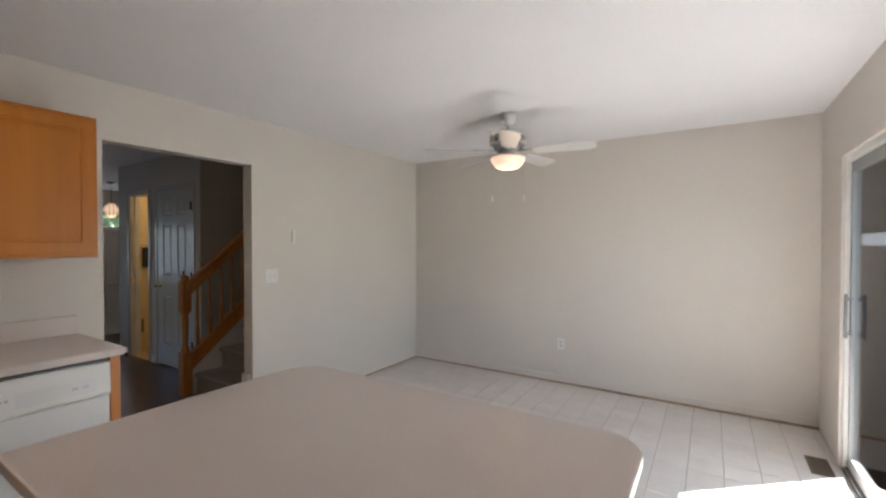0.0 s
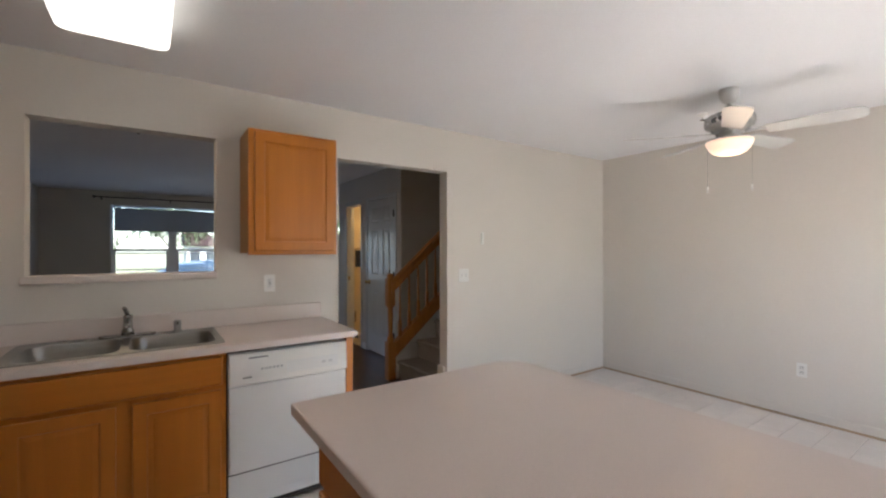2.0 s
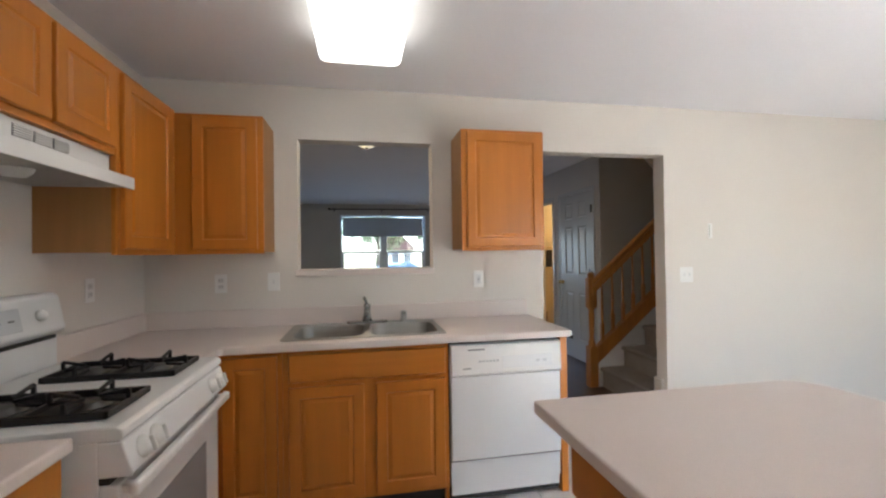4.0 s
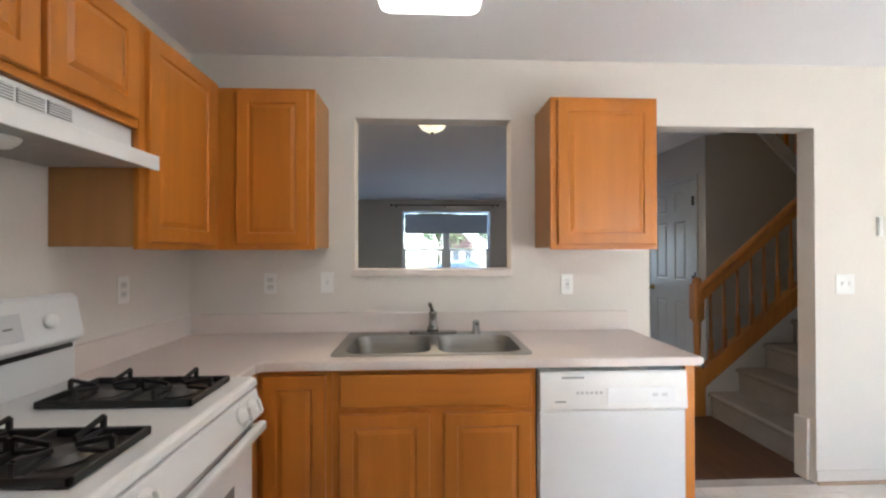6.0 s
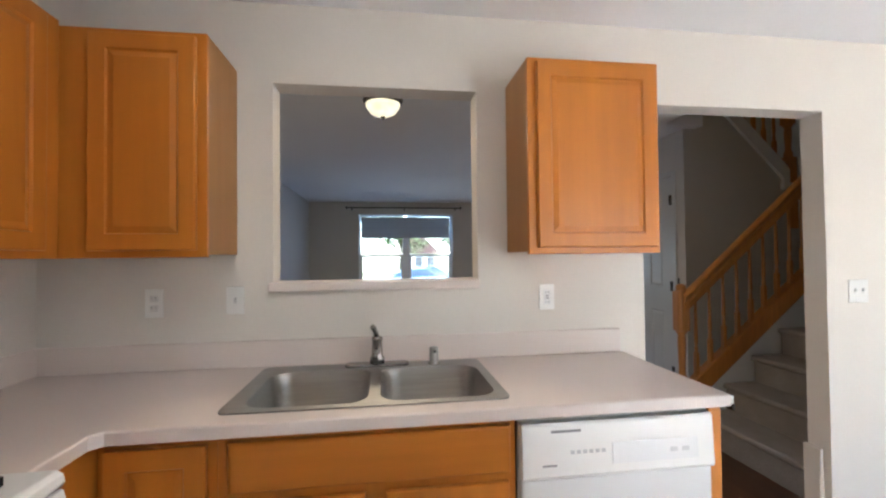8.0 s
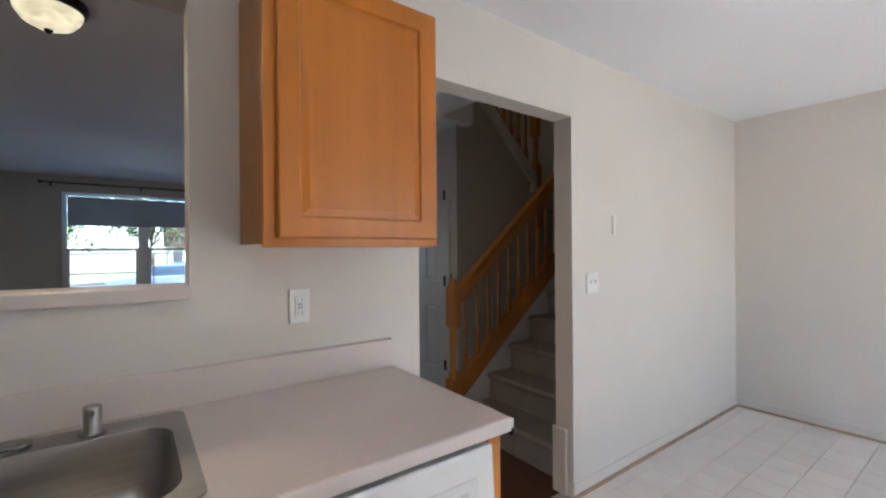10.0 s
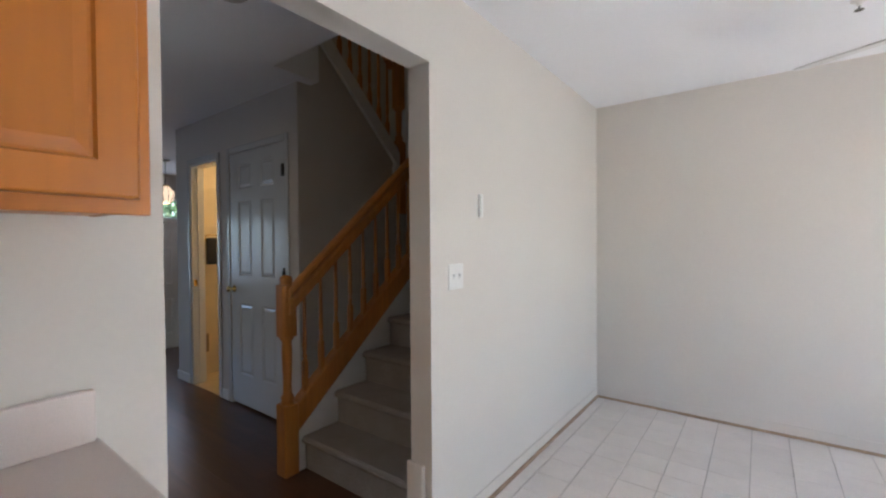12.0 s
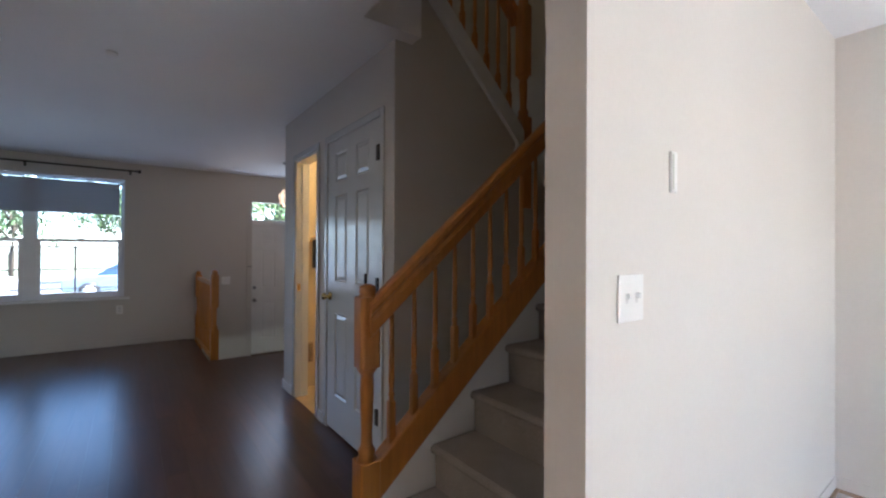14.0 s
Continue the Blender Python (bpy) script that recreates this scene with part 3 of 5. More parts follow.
tap = thing("kitchen_tap", (0.105, -1.135, CZT), "chrome single-lever kitchen tap behind the sink", "tap")
part("base_plate", prism(rounded(0.08, 0.132, -1.265, -1.005, (0.025,) * 4), CZT + 0.005, CZT + 0.019, 0.004), CHROME, tap)
bm = lathe([(0.030, 0), (0.030, 0.02), (0.023, 0.03), (0.020, 0.085), (0.023, 0.097), (0.021, 0.106), (0.001, 0.109)], 18)
bmesh.ops.translate(bm, verts=bm.verts, vec=(0.105, -1.135, CZT + 0.019))
part("body", bm, CHROME, tap)
part("spout", tube([(0.115, -1.135, CZT + 0.060), (0.155, -1.137, CZT + 0.078), (0.200, -1.139, CZT + 0.084), (0.232, -1.14, CZT + 0.078), (0.240, -1.14, CZT + 0.062)], 0.011), CHROME, tap)
part("lever", tube([(0.105, -1.135, CZT + 0.120), (0.108, -1.142, CZT + 0.145), (0.112, -1.150, CZT + 0.164), (0.116, -1.154, CZT + 0.168)], 0.011), CHROME, tap)
spr = thing("soap_dispenser", (0.105, -0.90, CZT), "small brushed steel dispenser beside the tap", "dispenser")
bm = lathe([(0.028, 0), (0.028, 0.006), (0.019, 0.012), (0.019, 0.062), (0.017, 0.068), (0.001, 0.070)], 18)
bmesh.ops.translate(bm, verts=bm.verts, vec=(0.105, -0.90, CZT + 0.005))
part("body", bm, STEEL, spr)
part("nozzle", tube([(0.105, -0.90, CZT + 0.062), (0.135, -0.90, CZT + 0.060)], 0.006), CHROME, spr)

SOCKET_G = mat("pale_grey_plastic", (0.58, 0.58, 0.58), 0.4, vary=0.03, scale=10)

# Dishwasher
dw = thing("dishwasher", (0.3, -0.38, 0), "white built-in dishwasher under the worktop", "dishwasher")
part("tub", box(0.03, 0.59, -0.698, -0.062, 0.02, 0.878), DARKP, dw)
part("frame", box(0.59, 0.606, -0.700, -0.060, 0.10, 0.872, 0.002), WHITE_E, dw)
part("door", box(0.606, 0.630, -0.698, -0.064, 0.245, 0.700, 0.006), WHITE_E, dw)
cp = part("control_panel", prism([(0.606, 0.704), (0.642, 0.704), (0.646, 0.714), (0.637, 0.860), (0.633, 0.870), (0.606, 0.870)], -0.698, -0.064, 0.003, axis="y"), WHITE_P, dw)


def on_panel(y0, y1, z0, z1, n0, n1, bevel):
    """A small plate lying on the dishwasher's leaning control panel."""
    b = box(n0, n1, y0, y1, z0 - 0.726, z1 - 0.726, bevel)
    bmesh.ops.transform(b, matrix=Matrix.Translation((0.6453, 0, 0.726)) @ Matrix.Rotation(-math.atan2(0.009, 0.146), 4, "Y"), verts=b.verts)
    return b


part("latch", on_panel(-0.605, -0.510, 0.840, 0.848, -0.002, 0.001, 0.0005), GREYM, cp, "dark grey latch slot")
for k in range(6):
    part("button", on_panel(-0.545 + 0.020 * k, -0.532 + 0.020 * k, 0.775, 0.786, -0.002, 0.001, 0.0005), PALE_P, cp, "pale grey button")
part("display_strip", on_panel(-0.410, -0.120, 0.738, 0.802, -0.003, 0.0015, 0.001), mat("glossy_white_panel", (0.80, 0.80, 0.79), 0.15, vary=0.02, scale=5), cp, "glossy white control strip")
for ky in (-0.205, -0.165):
    part("indicator", on_panel(ky - 0.012, ky + 0.012, 0.762, 0.776, 0.0005, 0.0028, 0.0004), SOCKET_G, cp, "small pale grey indicator button")
part("name_bar", on_panel(-0.635, -0.590, 0.742, 0.748, -0.002, 0.001, 0.0003), GREYM, cp, "small dark printed bar")
part("kick_plate", box(0.585, 0.600, -0.696, -0.064, 0.045, 0.230, 0.004), WHITE_E, dw)
# Strip added in the door gap to draw its dark line.
part("seam", box(0.600, 0.608, -0.697, -0.065, 0.231, 0.246), DARKP, dw, "dark strip added as the shade in the gap under the door")
part("toe_board", box(0.53, 0.545, -0.696, -0.064, 0.0, 0.085), DARKP, dw)

# Stove
SYF, SZT = -1.772, 0.936       # front lip and cooktop height
stove = thing("gas_stove", (1.25, -2.1, 0), "white four-burner gas stove with black grates", "stove")
part("body", box(SX0, SX1, YS + 0.02, -1.832, 0.03, SZT - 0.036, 0.004), WHITE_E, stove)
bm = prism([(-2.44, SZT - 0.036), (SYF - 0.008, SZT - 0.036), (SYF, SZT - 0.026), (SYF - 0.004, SZT - 0.008), (SYF - 0.018, SZT), (-2.44, SZT)], SX0 - 0.002, SX1 + 0.002, 0.004, axis="x")
cook = part("cooktop", bm, WHITE_S, stove)
part("panel_seam", box(SX0 + 0.004, SX1 - 0.004, -1.834, SYF - 0.012, SZT - 0.040, SZT - 0.035), PALE_P, stove, "thin grey seam under the cooktop")
part("control_panel", prism([(-1.834, SZT - 0.039), (SYF - 0.004, SZT - 0.039), (SYF + 0.022, 0.812), (SYF + 0.016, 0.806), (-1.834, 0.806)], SX0, SX1, 0.004, axis="x"), WHITE_S, stove)
tilt = math.atan2(0.026, 0.085)
for kx in (SX0 + 0.075, SX0 + 0.150, SX1 - 0.150, SX1 - 0.075):
    bm = lathe([(0.031, 0), (0.031, 0.005), (0.025, 0.009), (0.022, 0.024), (0.001, 0.025)], 20)
    add_box(bm, -0.005, 0.005, -0.022, 0.022, 0.018, 0.036, 0.003)
    bmesh.ops.transform(bm, matrix=Matrix.Translation((kx, SYF + 0.009, 0.853)) @ Matrix.Rotation(radians(-90) + tilt, 4, "X"), verts=bm.verts)
    part("knob", bm, WHITE_P, stove)
for kx in (SX0 + 0.112, SX1 - 0.112):
    part("valve_mark", box(kx - 0.004, kx + 0.004, SYF + 0.0125, SYF + 0.018, 0.820, 0.826), GREYM, stove, "small dark valve mark")
door = part("oven_door", box(SX0 + 0.006, SX1 - 0.006, -1.832, SYF - 0.014, 0.235, 0.785, 0.006), WHITE_S, stove)
part("oven_window", box(SX0 + 0.15, SX1 - 0.15, SYF - 0.016, SYF - 0.0125, 0.36, 0.635, 0.0015), mat("smoked_oven_glass", (0.30, 0.30, 0.31), 0.12, vary=0.05, scale=3), door, "grey smoked glass window")
bm = box(SX0 + 0.004, SX1 - 0.004, SYF + 0.006, SYF + 0.036, 0.752, 0.786, 0.010, 3)
for hx in (SX0 + 0.03, SX1 - 0.03):
    add_box(bm, hx - 0.016, hx + 0.016, SYF - 0.016, SYF + 0.012, 0.756, 0.780, 0.004)
part("handle", bm, WHITE_S, door, "white bar handle")
# Near-black filler stands in for the shade inside this gap.
part("door_gap", box(SX0 + 0.004, SX1 - 0.004, -1.833, SYF - 0.035, 0.788, 0.806), DARKP, stove, "dark strip as the shade in the gap above the oven door")
part("drawer", box(SX0 + 0.008, SX1 - 0.008, -1.832, SYF - 0.016, 0.08, 0.225, 0.006), WHITE_S, stove)
bgd = part("backguard", prism([(-2.45, SZT), (-2.400, SZT), (-2.400, 1.068), (-2.372, 1.082), (-2.368, 1.092), (-2.394, 1.222), (-2.41, 1.235), (-2.45, 1.235)], SX0 - 0.012, SX1 + 0.012, 0.006, axis="x"), WHITE_S, stove)
# Shadow below the guard's overhang, laid on as a dark strip.
part("overhang_shade", box(SX0 + 0.01, SX1 - 0.01, -2.402, -2.392, 1.052, 1.066), DARKP, bgd, "dark strip as the shade under the backguard's overhang")


def on_guard(x0, x1, z0, z1, n0, n1, bevel):
    """A small plate lying on the leaning face of the backguard."""
    b = box(x0, x1, n0, n1, z0 - 1.092, z1 - 1.092, bevel)
    bmesh.ops.transform(b, matrix=Matrix.Translation((0, -2.368, 1.092)) @ Matrix.Rotation(math.atan2(0.026, 0.130), 4, "X"), verts=b.verts)
    return b


clock = part("clock_panel", on_guard(1.075, 1.345, 1.112, 1.196, -0.002, 0.003, 0.002), mat("clock_panel_grey", (0.60, 0.61, 0.62), 0.3, vary=0.04, scale=8), bgd, "pale grey clock panel")
for cx in (1.12, 1.18, 1.25):
    part("button", on_guard(cx - 0.014, cx + 0.014, 1.150, 1.157, 0.002, 0.0045, 0.001), GREYM, clock, "dark button")
bm = lathe([(0.022, 0), (0.022, 0.012), (0.016, 0.020), (0.001, 0.021)], 16)
bmesh.ops.transform(bm, matrix=Matrix.Translation((0.985, -2.379, 1.155)) @ Matrix.Rotation(radians(-90) + math.atan2(0.026, 0.130), 4, "X"), verts=bm.verts)
part("timer_knob", bm, WHITE_P, bgd)


def strut(bm, a, b, wide, tall):
    """A flat bar from a to b, upright in section."""
    a, b = Vector(a), Vector(b)
    side = Vector((b.y - a.y, a.x - b.x, 0))
    side = side.normalized() * wide / 2 if side.length > 1e-6 else Vector((wide / 2, 0, 0))
    up = Vector((0, 0, tall / 2)) if abs(b.z - a.z) < (b - a).xy.length else (b - a).cross(side).normalized() * tall / 2
    v = [bm.verts.new(p + i * side + j * up) for p in (a, b) for i, j in ((-1, -1), (1, -1), (1, 1), (-1, 1))]
    for q in ((0, 1, 2, 3), (7, 6, 5, 4), (0, 4, 5, 1), (1, 5, 6, 2), (2, 6, 7, 3), (3, 7, 4, 0)):
        bm.faces.new([v[k] for k in q])


def grate(parent, cx, cy, w, d):
    """A cast iron grate over two burners: a low rim and gusset-shaped fingers that rise outwards."""
    z, t = SZT + 0.003, 0.012
    x0, x1, y0, y1 = cx - w / 2, cx + w / 2, cy - d / 2, cy + d / 2
    part("burner_pan", box(x0 + 0.006, x1 - 0.006, y0 + 0.006, y1 - 0.006, SZT + 0.0004, SZT + 0.004, 0.001), PAN, parent, "dark worn burner pan")
    bm = bmesh.new()
    for a in ((x0, x1, y0, y0 + t), (x0, x1, y1 - t, y1), (x0, x0 + t, y0, y1), (x1 - t, x1, y0, y1), (x0, x1, cy - t / 2, cy + t / 2)):
        add_box(bm, *a, z, z + 0.020, 0.002, 1)
    for by in (cy - d / 4, cy + d / 4):
        for sx, sy in ((1, 0), (-1, 0), (0, 1), (0, -1)):
            ox, oy = sx * (w / 2 - 0.006), sy * (d / 4 - 0.006)
            foot, peak = (cx + ox, by + oy, z + 0.012), (cx + ox, by + oy, z + 0.046)
            tip, heel = (cx + ox * 0.26, by + oy * 0.26, z + 0.030), (cx + ox * 0.30, by + oy * 0.30, z + 0.020)
            strut(bm, peak, tip, 0.008, 0.010)
            strut(bm, (foot[0], foot[1], z + 0.014), heel, 0.008, 0.009)
            strut(bm, foot, peak, 0.008, 0.011)
    bmesh.ops.recalc_face_normals(bm, faces=bm.faces[:])
    part("grate", bm, BLACK, parent, "black cast iron grate")
    for by in (cy - d / 4, cy + d / 4):
        b = lathe([(0.054, 0.0), (0.052, 0.005), (0.040, 0.008), (0.037, 0.014), (0.031, 0.018), (0.001, 0.019)], 20)
        bmesh.ops.translate(b, verts=b.verts, vec=(cx, by, SZT + 0.004))
        part("burner", b, BURN, parent, "grey round gas burner")


grate(cook, SX0 + 0.178, -2.055, 0.235, 0.43)
grate(cook, SX1 - 0.178, -2.055, 0.235, 0.43)

# Range hood
hood = thing("range_hood", (1.26, -2.3, 1.65), "white under-cabinet range hood above the stove", "range hood")
HX0, HX1 = 0.895, 1.645
bm = prism([(YS + 0.004, 1.675), (-2.10, 1.675), (-2.10, 1.70), (-2.185, 1.728), (-2.185, 1.798), (YS + 0.004, 1.798)], HX0 + 0.0, HX1, 0.003, axis="x")
hb = part("body", bm, WHITE_E, hood)
part("lip", box(HX0 - 0.0015, HX1 + 0.0015, -2.105, -2.092, 1.655, 1.705, 0.003), WHITE_E, hb)
part("underside_pan", box(HX0 + 0.02, HX1 - 0.02, YS + 0.02, -2.11, 1.662, 1.674), mat("grey_filter_mesh", (0.42, 0.41, 0.39), 0.5, 0.4, vary=0.1, scale=30, bump=0.4, bump_scale=300), hb, "grey underside pan")
bm = lathe([(0.001, 0), (0.03, 0.004), (0.045, 0.018), (0.05, 0.03)], 16)
bmesh.ops.translate(bm, verts=bm.verts, vec=(1.30, -2.24, 1.632))
part("lamp_cover", bm, WHITE_P, hb)
for k in range(3):
    gx = 1.145 + k * 0.085
    vent = part("vent_grille", box(gx, gx + 0.075, -2.186, -2.182, 1.745, 1.782), GREYM, hb, "grey vent grille")
    for j in range(5):
        part("slat", box(gx, gx + 0.075, -2.183, -2.178, 1.747 + 0.0073 * j, 1.750 + 0.0073 * j), WHITE_E, vent)

# Outlets and switches
SOCKET = mat("socket_plastic", (0.66, 0.65, 0.63), 0.4, vary=0.03, scale=10)


def plate(name, label, category, at, side, kind, w=0.072, h=0.116):
    """A wall plate at the middle point at, facing side; kind: outlet, switch or double."""
    ob = thing(name, at, label, category, "wall plates")
    m = facing(*at, side)

    def bx(u0, u1, v0, v1, n0, n1, bev):
        b = box(u0, u1, v0, v1, n0, n1, bev)
        bmesh.ops.transform(b, matrix=m, verts=b.verts)
        return b

    part("cover_plate", bx(-w / 2, w / 2, -h / 2, h / 2, 0.0005, 0.006, 0.003), WHITE_P, ob)
    if kind == "outlet":
        for v in (-0.02, 0.02):
            s = part("socket", bx(-0.017, 0.017, v - 0.014, v + 0.014, 0.004, 0.0085, 0.003), SOCKET, ob)
            for u in (-0.007, 0.007):
                part("slot", bx(u - 0.0014, u + 0.0014, v - 0.003, v + 0.006, 0.0075, 0.009, 0), GREYM, s, "dark slot")
    elif kind == "buttons":
        s = part("insert", bx(-0.017, 0.017, -0.034, 0.034, 0.004, 0.0085, 0.002), WHITE_E, ob)
        for v in (-0.008, 0.003):
            part("button", bx(-0.008, 0.008, v, v + 0.006, 0.0075, 0.0098, 0.001), GREYM, s, "dark test button")
        for v in (-0.024, 0.02):
            for u in (-0.007, 0.007):
                part("slot", bx(u - 0.0014, u + 0.0014, v - 0.003, v + 0.006, 0.0075, 0.009, 0), GREYM, s, "dark slot")
    else:
        for u in ((0,) if kind == "switch" else (-0.023, 0.023)):
            part("recess", bx(u - 0.006, u + 0.006, -0.013, 0.013, 0.004, 0.0068, 0.001), SOCKET, ob, "grey recess")
            part("toggle", bx(u - 0.0045, u + 0.0045, 0.0, 0.012, 0.006, 0.016, 0.002), WHITE_E, ob)
    return ob


plate("wall_outlet", "white safety outlet with dark buttons above the worktop", "outlet", (0, -0.362, 1.188), "+x", "buttons")
plate("wall_outlet", "white double outlet above the corner worktop", "outlet", (0, -2.035, 1.200), "+x", "outlet")
plate("light_switch", "white single light switch beside the pass-through", "switch", (0, -1.722, 1.205), "+x", "switch")
plate("wall_outlet", "white double outlet beside the stove", "outlet", (0.525, YS, 1.215), "+y", "outlet")
plate("light_switch", "white double toggle switch beside the doorway", "switch", (0, 1.312, 1.180), "+x", "double", 0.116, 0.118)
plate("wall_outlet", "white double outlet low on the end wall", "outlet", (1.872, YN, 0.41), "-y", "outlet")
th = thing("thermostat", (0, 1.53, 1.52), "slim white wall control with a green strip", "thermostat")
part("case", box(0.0005, 0.010, 1.512, 1.548, 1.462, 1.578, 0.004), WHITE_P, th)
part("strip", box(0.007, 0.0115, 1.516, 1.524, 1.470, 1.570, 0.001), mat("pale_green_plastic", (0.52, 0.535, 0.46), 0.5), th, "pale green strip")

# Pass-through sill
tagged(part("sill", box(-WT - 0.02, 0.034, -1.585, -0.682, 1.236, 1.277, 0.005), LAMIN), "beige laminate sill of the pass-through", "sill", kind="structure")

# Island
isl = thing("kitchen_island", (2.3, -0.2, 0), "island with a beige laminate top and oak cabinets", "island")
IX0, IX1, IY0, IY1 = 1.662, 3.045, -0.662, 0.318
part("top", prism(rounded(IX0, IX1, IY0, IY1, (0.012, 0.05, 0.10, 0.13), 8), CZB, CZT, 0.006), LAMIN, isl)
ib = part("body", box(1.80, 2.95, -0.602, -0.01, 0.10, CZB - 0.001, 0.003), OAK, isl)
# Near-black here too, for the shade under the island.
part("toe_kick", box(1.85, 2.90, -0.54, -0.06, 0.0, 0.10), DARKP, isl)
for a, b in ((1.815, 2.18), (2.195, 2.555), (2.57, 2.935)):
    drawer_front(ib, a, b, 0.728, 0.868, -0.622, side="-y")
    cabinet_door(ib, a, b, 0.125, 0.705, -0.622, side="-y")

# Fluorescent ceiling fixture
fl = thing("fluorescent_light", (1.25, -1.16, H), "large ceiling fluorescent fixture with a rounded diffuser, lit", "ceiling light")
part("frame", box(0.66, 1.86, -1.34, -0.975, H - 0.03, H - 0.001, 0.004), WHITE_P, fl)
part("diffuser", prism(rounded(0.635, 1.885, -1.362, -0.953, (0.05,) * 4), H - 0.115, H - 0.03, 0.012), FLUO, fl, "glowing white diffuser")

# Ceiling fan
fan = thing("ceiling_fan", (1.835, 2.125, H), "white five-blade ceiling fan with a lit bowl lamp", "ceiling fan")
FXc, FYc = 1.835, 2.125


def fan_part(name, prof, material, parent, label="", seg=28):
    b = lathe(prof, seg)
    bmesh.ops.translate(b, verts=b.verts, vec=(FXc, FYc, H))
    return part(name, b, material, parent, label)


WHITE_F = mat("white_fan_enamel", (0.62, 0.61, 0.59), 0.35, vary=0.04, scale=8)
FAN_METAL = mat("pewter_fan_metal", (0.50, 0.50, 0.49), 0.35, 0.5, vary=0.1, scale=10)
fan_part("canopy", [(0.058, -0.001), (0.058, -0.03), (0.052, -0.062), (0.034, -0.088), (0.018, -0.096)], WHITE_F, fan)
fan_part("rod", [(0.013, -0.092), (0.013, -0.16)], FAN_METAL, fan, "pewter down rod")
fan_part("motor", [(0.024, -0.150), (0.050, -0.153), (0.090, -0.160), (0.116, -0.170), (0.128, -0.182), (0.118, -0.190)], WHITE_F, fan)
core = fan_part("motor_core", [(0.104, -0.186), (0.104, -0.232)], GREYM, fan, "grey motor core behind the vents")
for k in range(15):
    a = 2 * math.pi * k / 15
    b = tube([(FXc + r * math.cos(a), FYc + r * math.sin(a), H + z) for r, z in ((0.118, -0.180), (0.140, -0.200), (0.142, -0.220), (0.126, -0.238))], 0.009, 8)
    part("vent_rib", b, WHITE_F, core, "white curved rib")
fan_part("motor_band", [(0.112, -0.230), (0.140, -0.234), (0.140, -0.246), (0.120, -0.258), (0.090, -0.272), (0.052, -0.278)], FAN_METAL, fan, "pewter lower motor band")
fan_part("switch_housing", [(0.050, -0.276), (0.062, -0.284), (0.062, -0.312), (0.086, -0.324), (0.116, -0.332), (0.130, -0.338), (0.128, -0.346), (0.11, -0.346)], WHITE_F, fan)
fan_part("lamp_bowl", [(0.128, -0.342), (0.136, -0.348), (0.134, -0.360), (0.118, -0.392), (0.098, -0.418), (0.072, -0.430), (0.034, -0.435), (0.001, -0.436)], WARM, fan, "frosted glass bowl, lit warm")
for k in range(5):
    a = radians(7 + 72 * k)
    m = Matrix.Translation((FXc, FYc, H - 0.302)) @ Matrix.Rotation(a, 4, "Z") @ Matrix.Rotation(radians(-13), 4, "X")
    b = prism([(0.20, -0.056), (0.30, -0.062), (0.58, -0.074), (0.63, -0.066), (0.655, -0.035), (0.655, 0.035), (0.63, 0.066), (0.58, 0.074), (0.30, 0.062), (0.20, 0.056)], -0.004, 0.004, 0.002)
    bmesh.ops.transform(b, matrix=m, verts=b.verts)
    bl = part("blade", b, WHITE_F, fan)
    b = prism([(0.085, -0.016), (0.15, -0.012), (0.19, -0.030), (0.22, -0.040), (0.27, -0.036), (0.285, 0.0), (0.27, 0.036), (0.22, 0.040), (0.19, 0.030), (0.15, 0.012), (0.085, 0.016)], 0.005, 0.011, 0.001)
    join(b, tube([(0.09, 0, 0.008), (0.11, 0, 0.028), (0.10, 0, 0.046)], 0.010, 8))
    bmesh.ops.transform(b, matrix=m, verts=b.verts)
    part("blade_arm", b, FAN_METAL, bl, "pewter blade arm")
for cx, cy in ((-0.115, -0.042), (0.115, 0.042)):
    chain = part("pull_chain", tube([(FXc + cx * 0.6, FYc + cy * 0.6, H - 0.340), (FXc + cx, FYc + cy, H - 0.37), (FXc + cx, FYc + cy, H - 0.64)], 0.0009, 6), CHROME, fan)
    part("pull", tube([(FXc + cx, FYc + cy, H - 0.68), (FXc + cx, FYc + cy, H - 0.638)], 0.006, 8), WHITE_P, chain)

# Sprinkler head on the ceiling
sp = thing("sprinkler_head", (1.495, 2.53, H), "small white ceiling sprinkler head", "sprinkler")
b = lathe([(0.035, -0.001), (0.033, -0.008), (0.012, -0.012), (0.010, -0.03)], 16)
bmesh.ops.translate(b, verts=b.verts, vec=(1.495, 2.53, H))
part("collar", b, WHITE_P, sp)
b = lathe([(0.004, -0.03), (0.004, -0.045), (0.018, -0.047), (0.018, -0.05), (0.002, -0.05)], 12)
bmesh.ops.translate(b, verts=b.verts, vec=(1.495, 2.53, H))
part("deflector", b, CHROME, sp)

# Baseboards and floor strip in the dining end
bm = bmesh.new()
add_box(bm, 0.0005, 0.007, 1.13, YN - 0.008, 0.016, 0.080, 0.0025)
tagged(part("baseboard", bm, WALL), "low cream painted baseboard", "baseboard", kind="structure")
tagged(part("baseboard", box(0.007, XE, YN - 0.009, YN - 0.0005, 0.016, 0.080, 0.003), WALL), "low cream painted baseboard", "baseboard", kind="structure")
tagged(part("trim", box(0.0005, 0.02, 1.13, YN, -0.004, 0.016, 0.003), SHOE), "bare pale wood strip along the floor", "trim", kind="structure")
tagged(part("trim", box(0.02, XE, YN - 0.02, YN - 0.0005, -0.004, 0.016, 0.003), SHOE), "bare pale wood strip along the floor", "trim", kind="structure")

# Floor register
reg = thing("floor_register", (3.79, 2.68, 0), "brown metal floor register by the sliding door", "register")
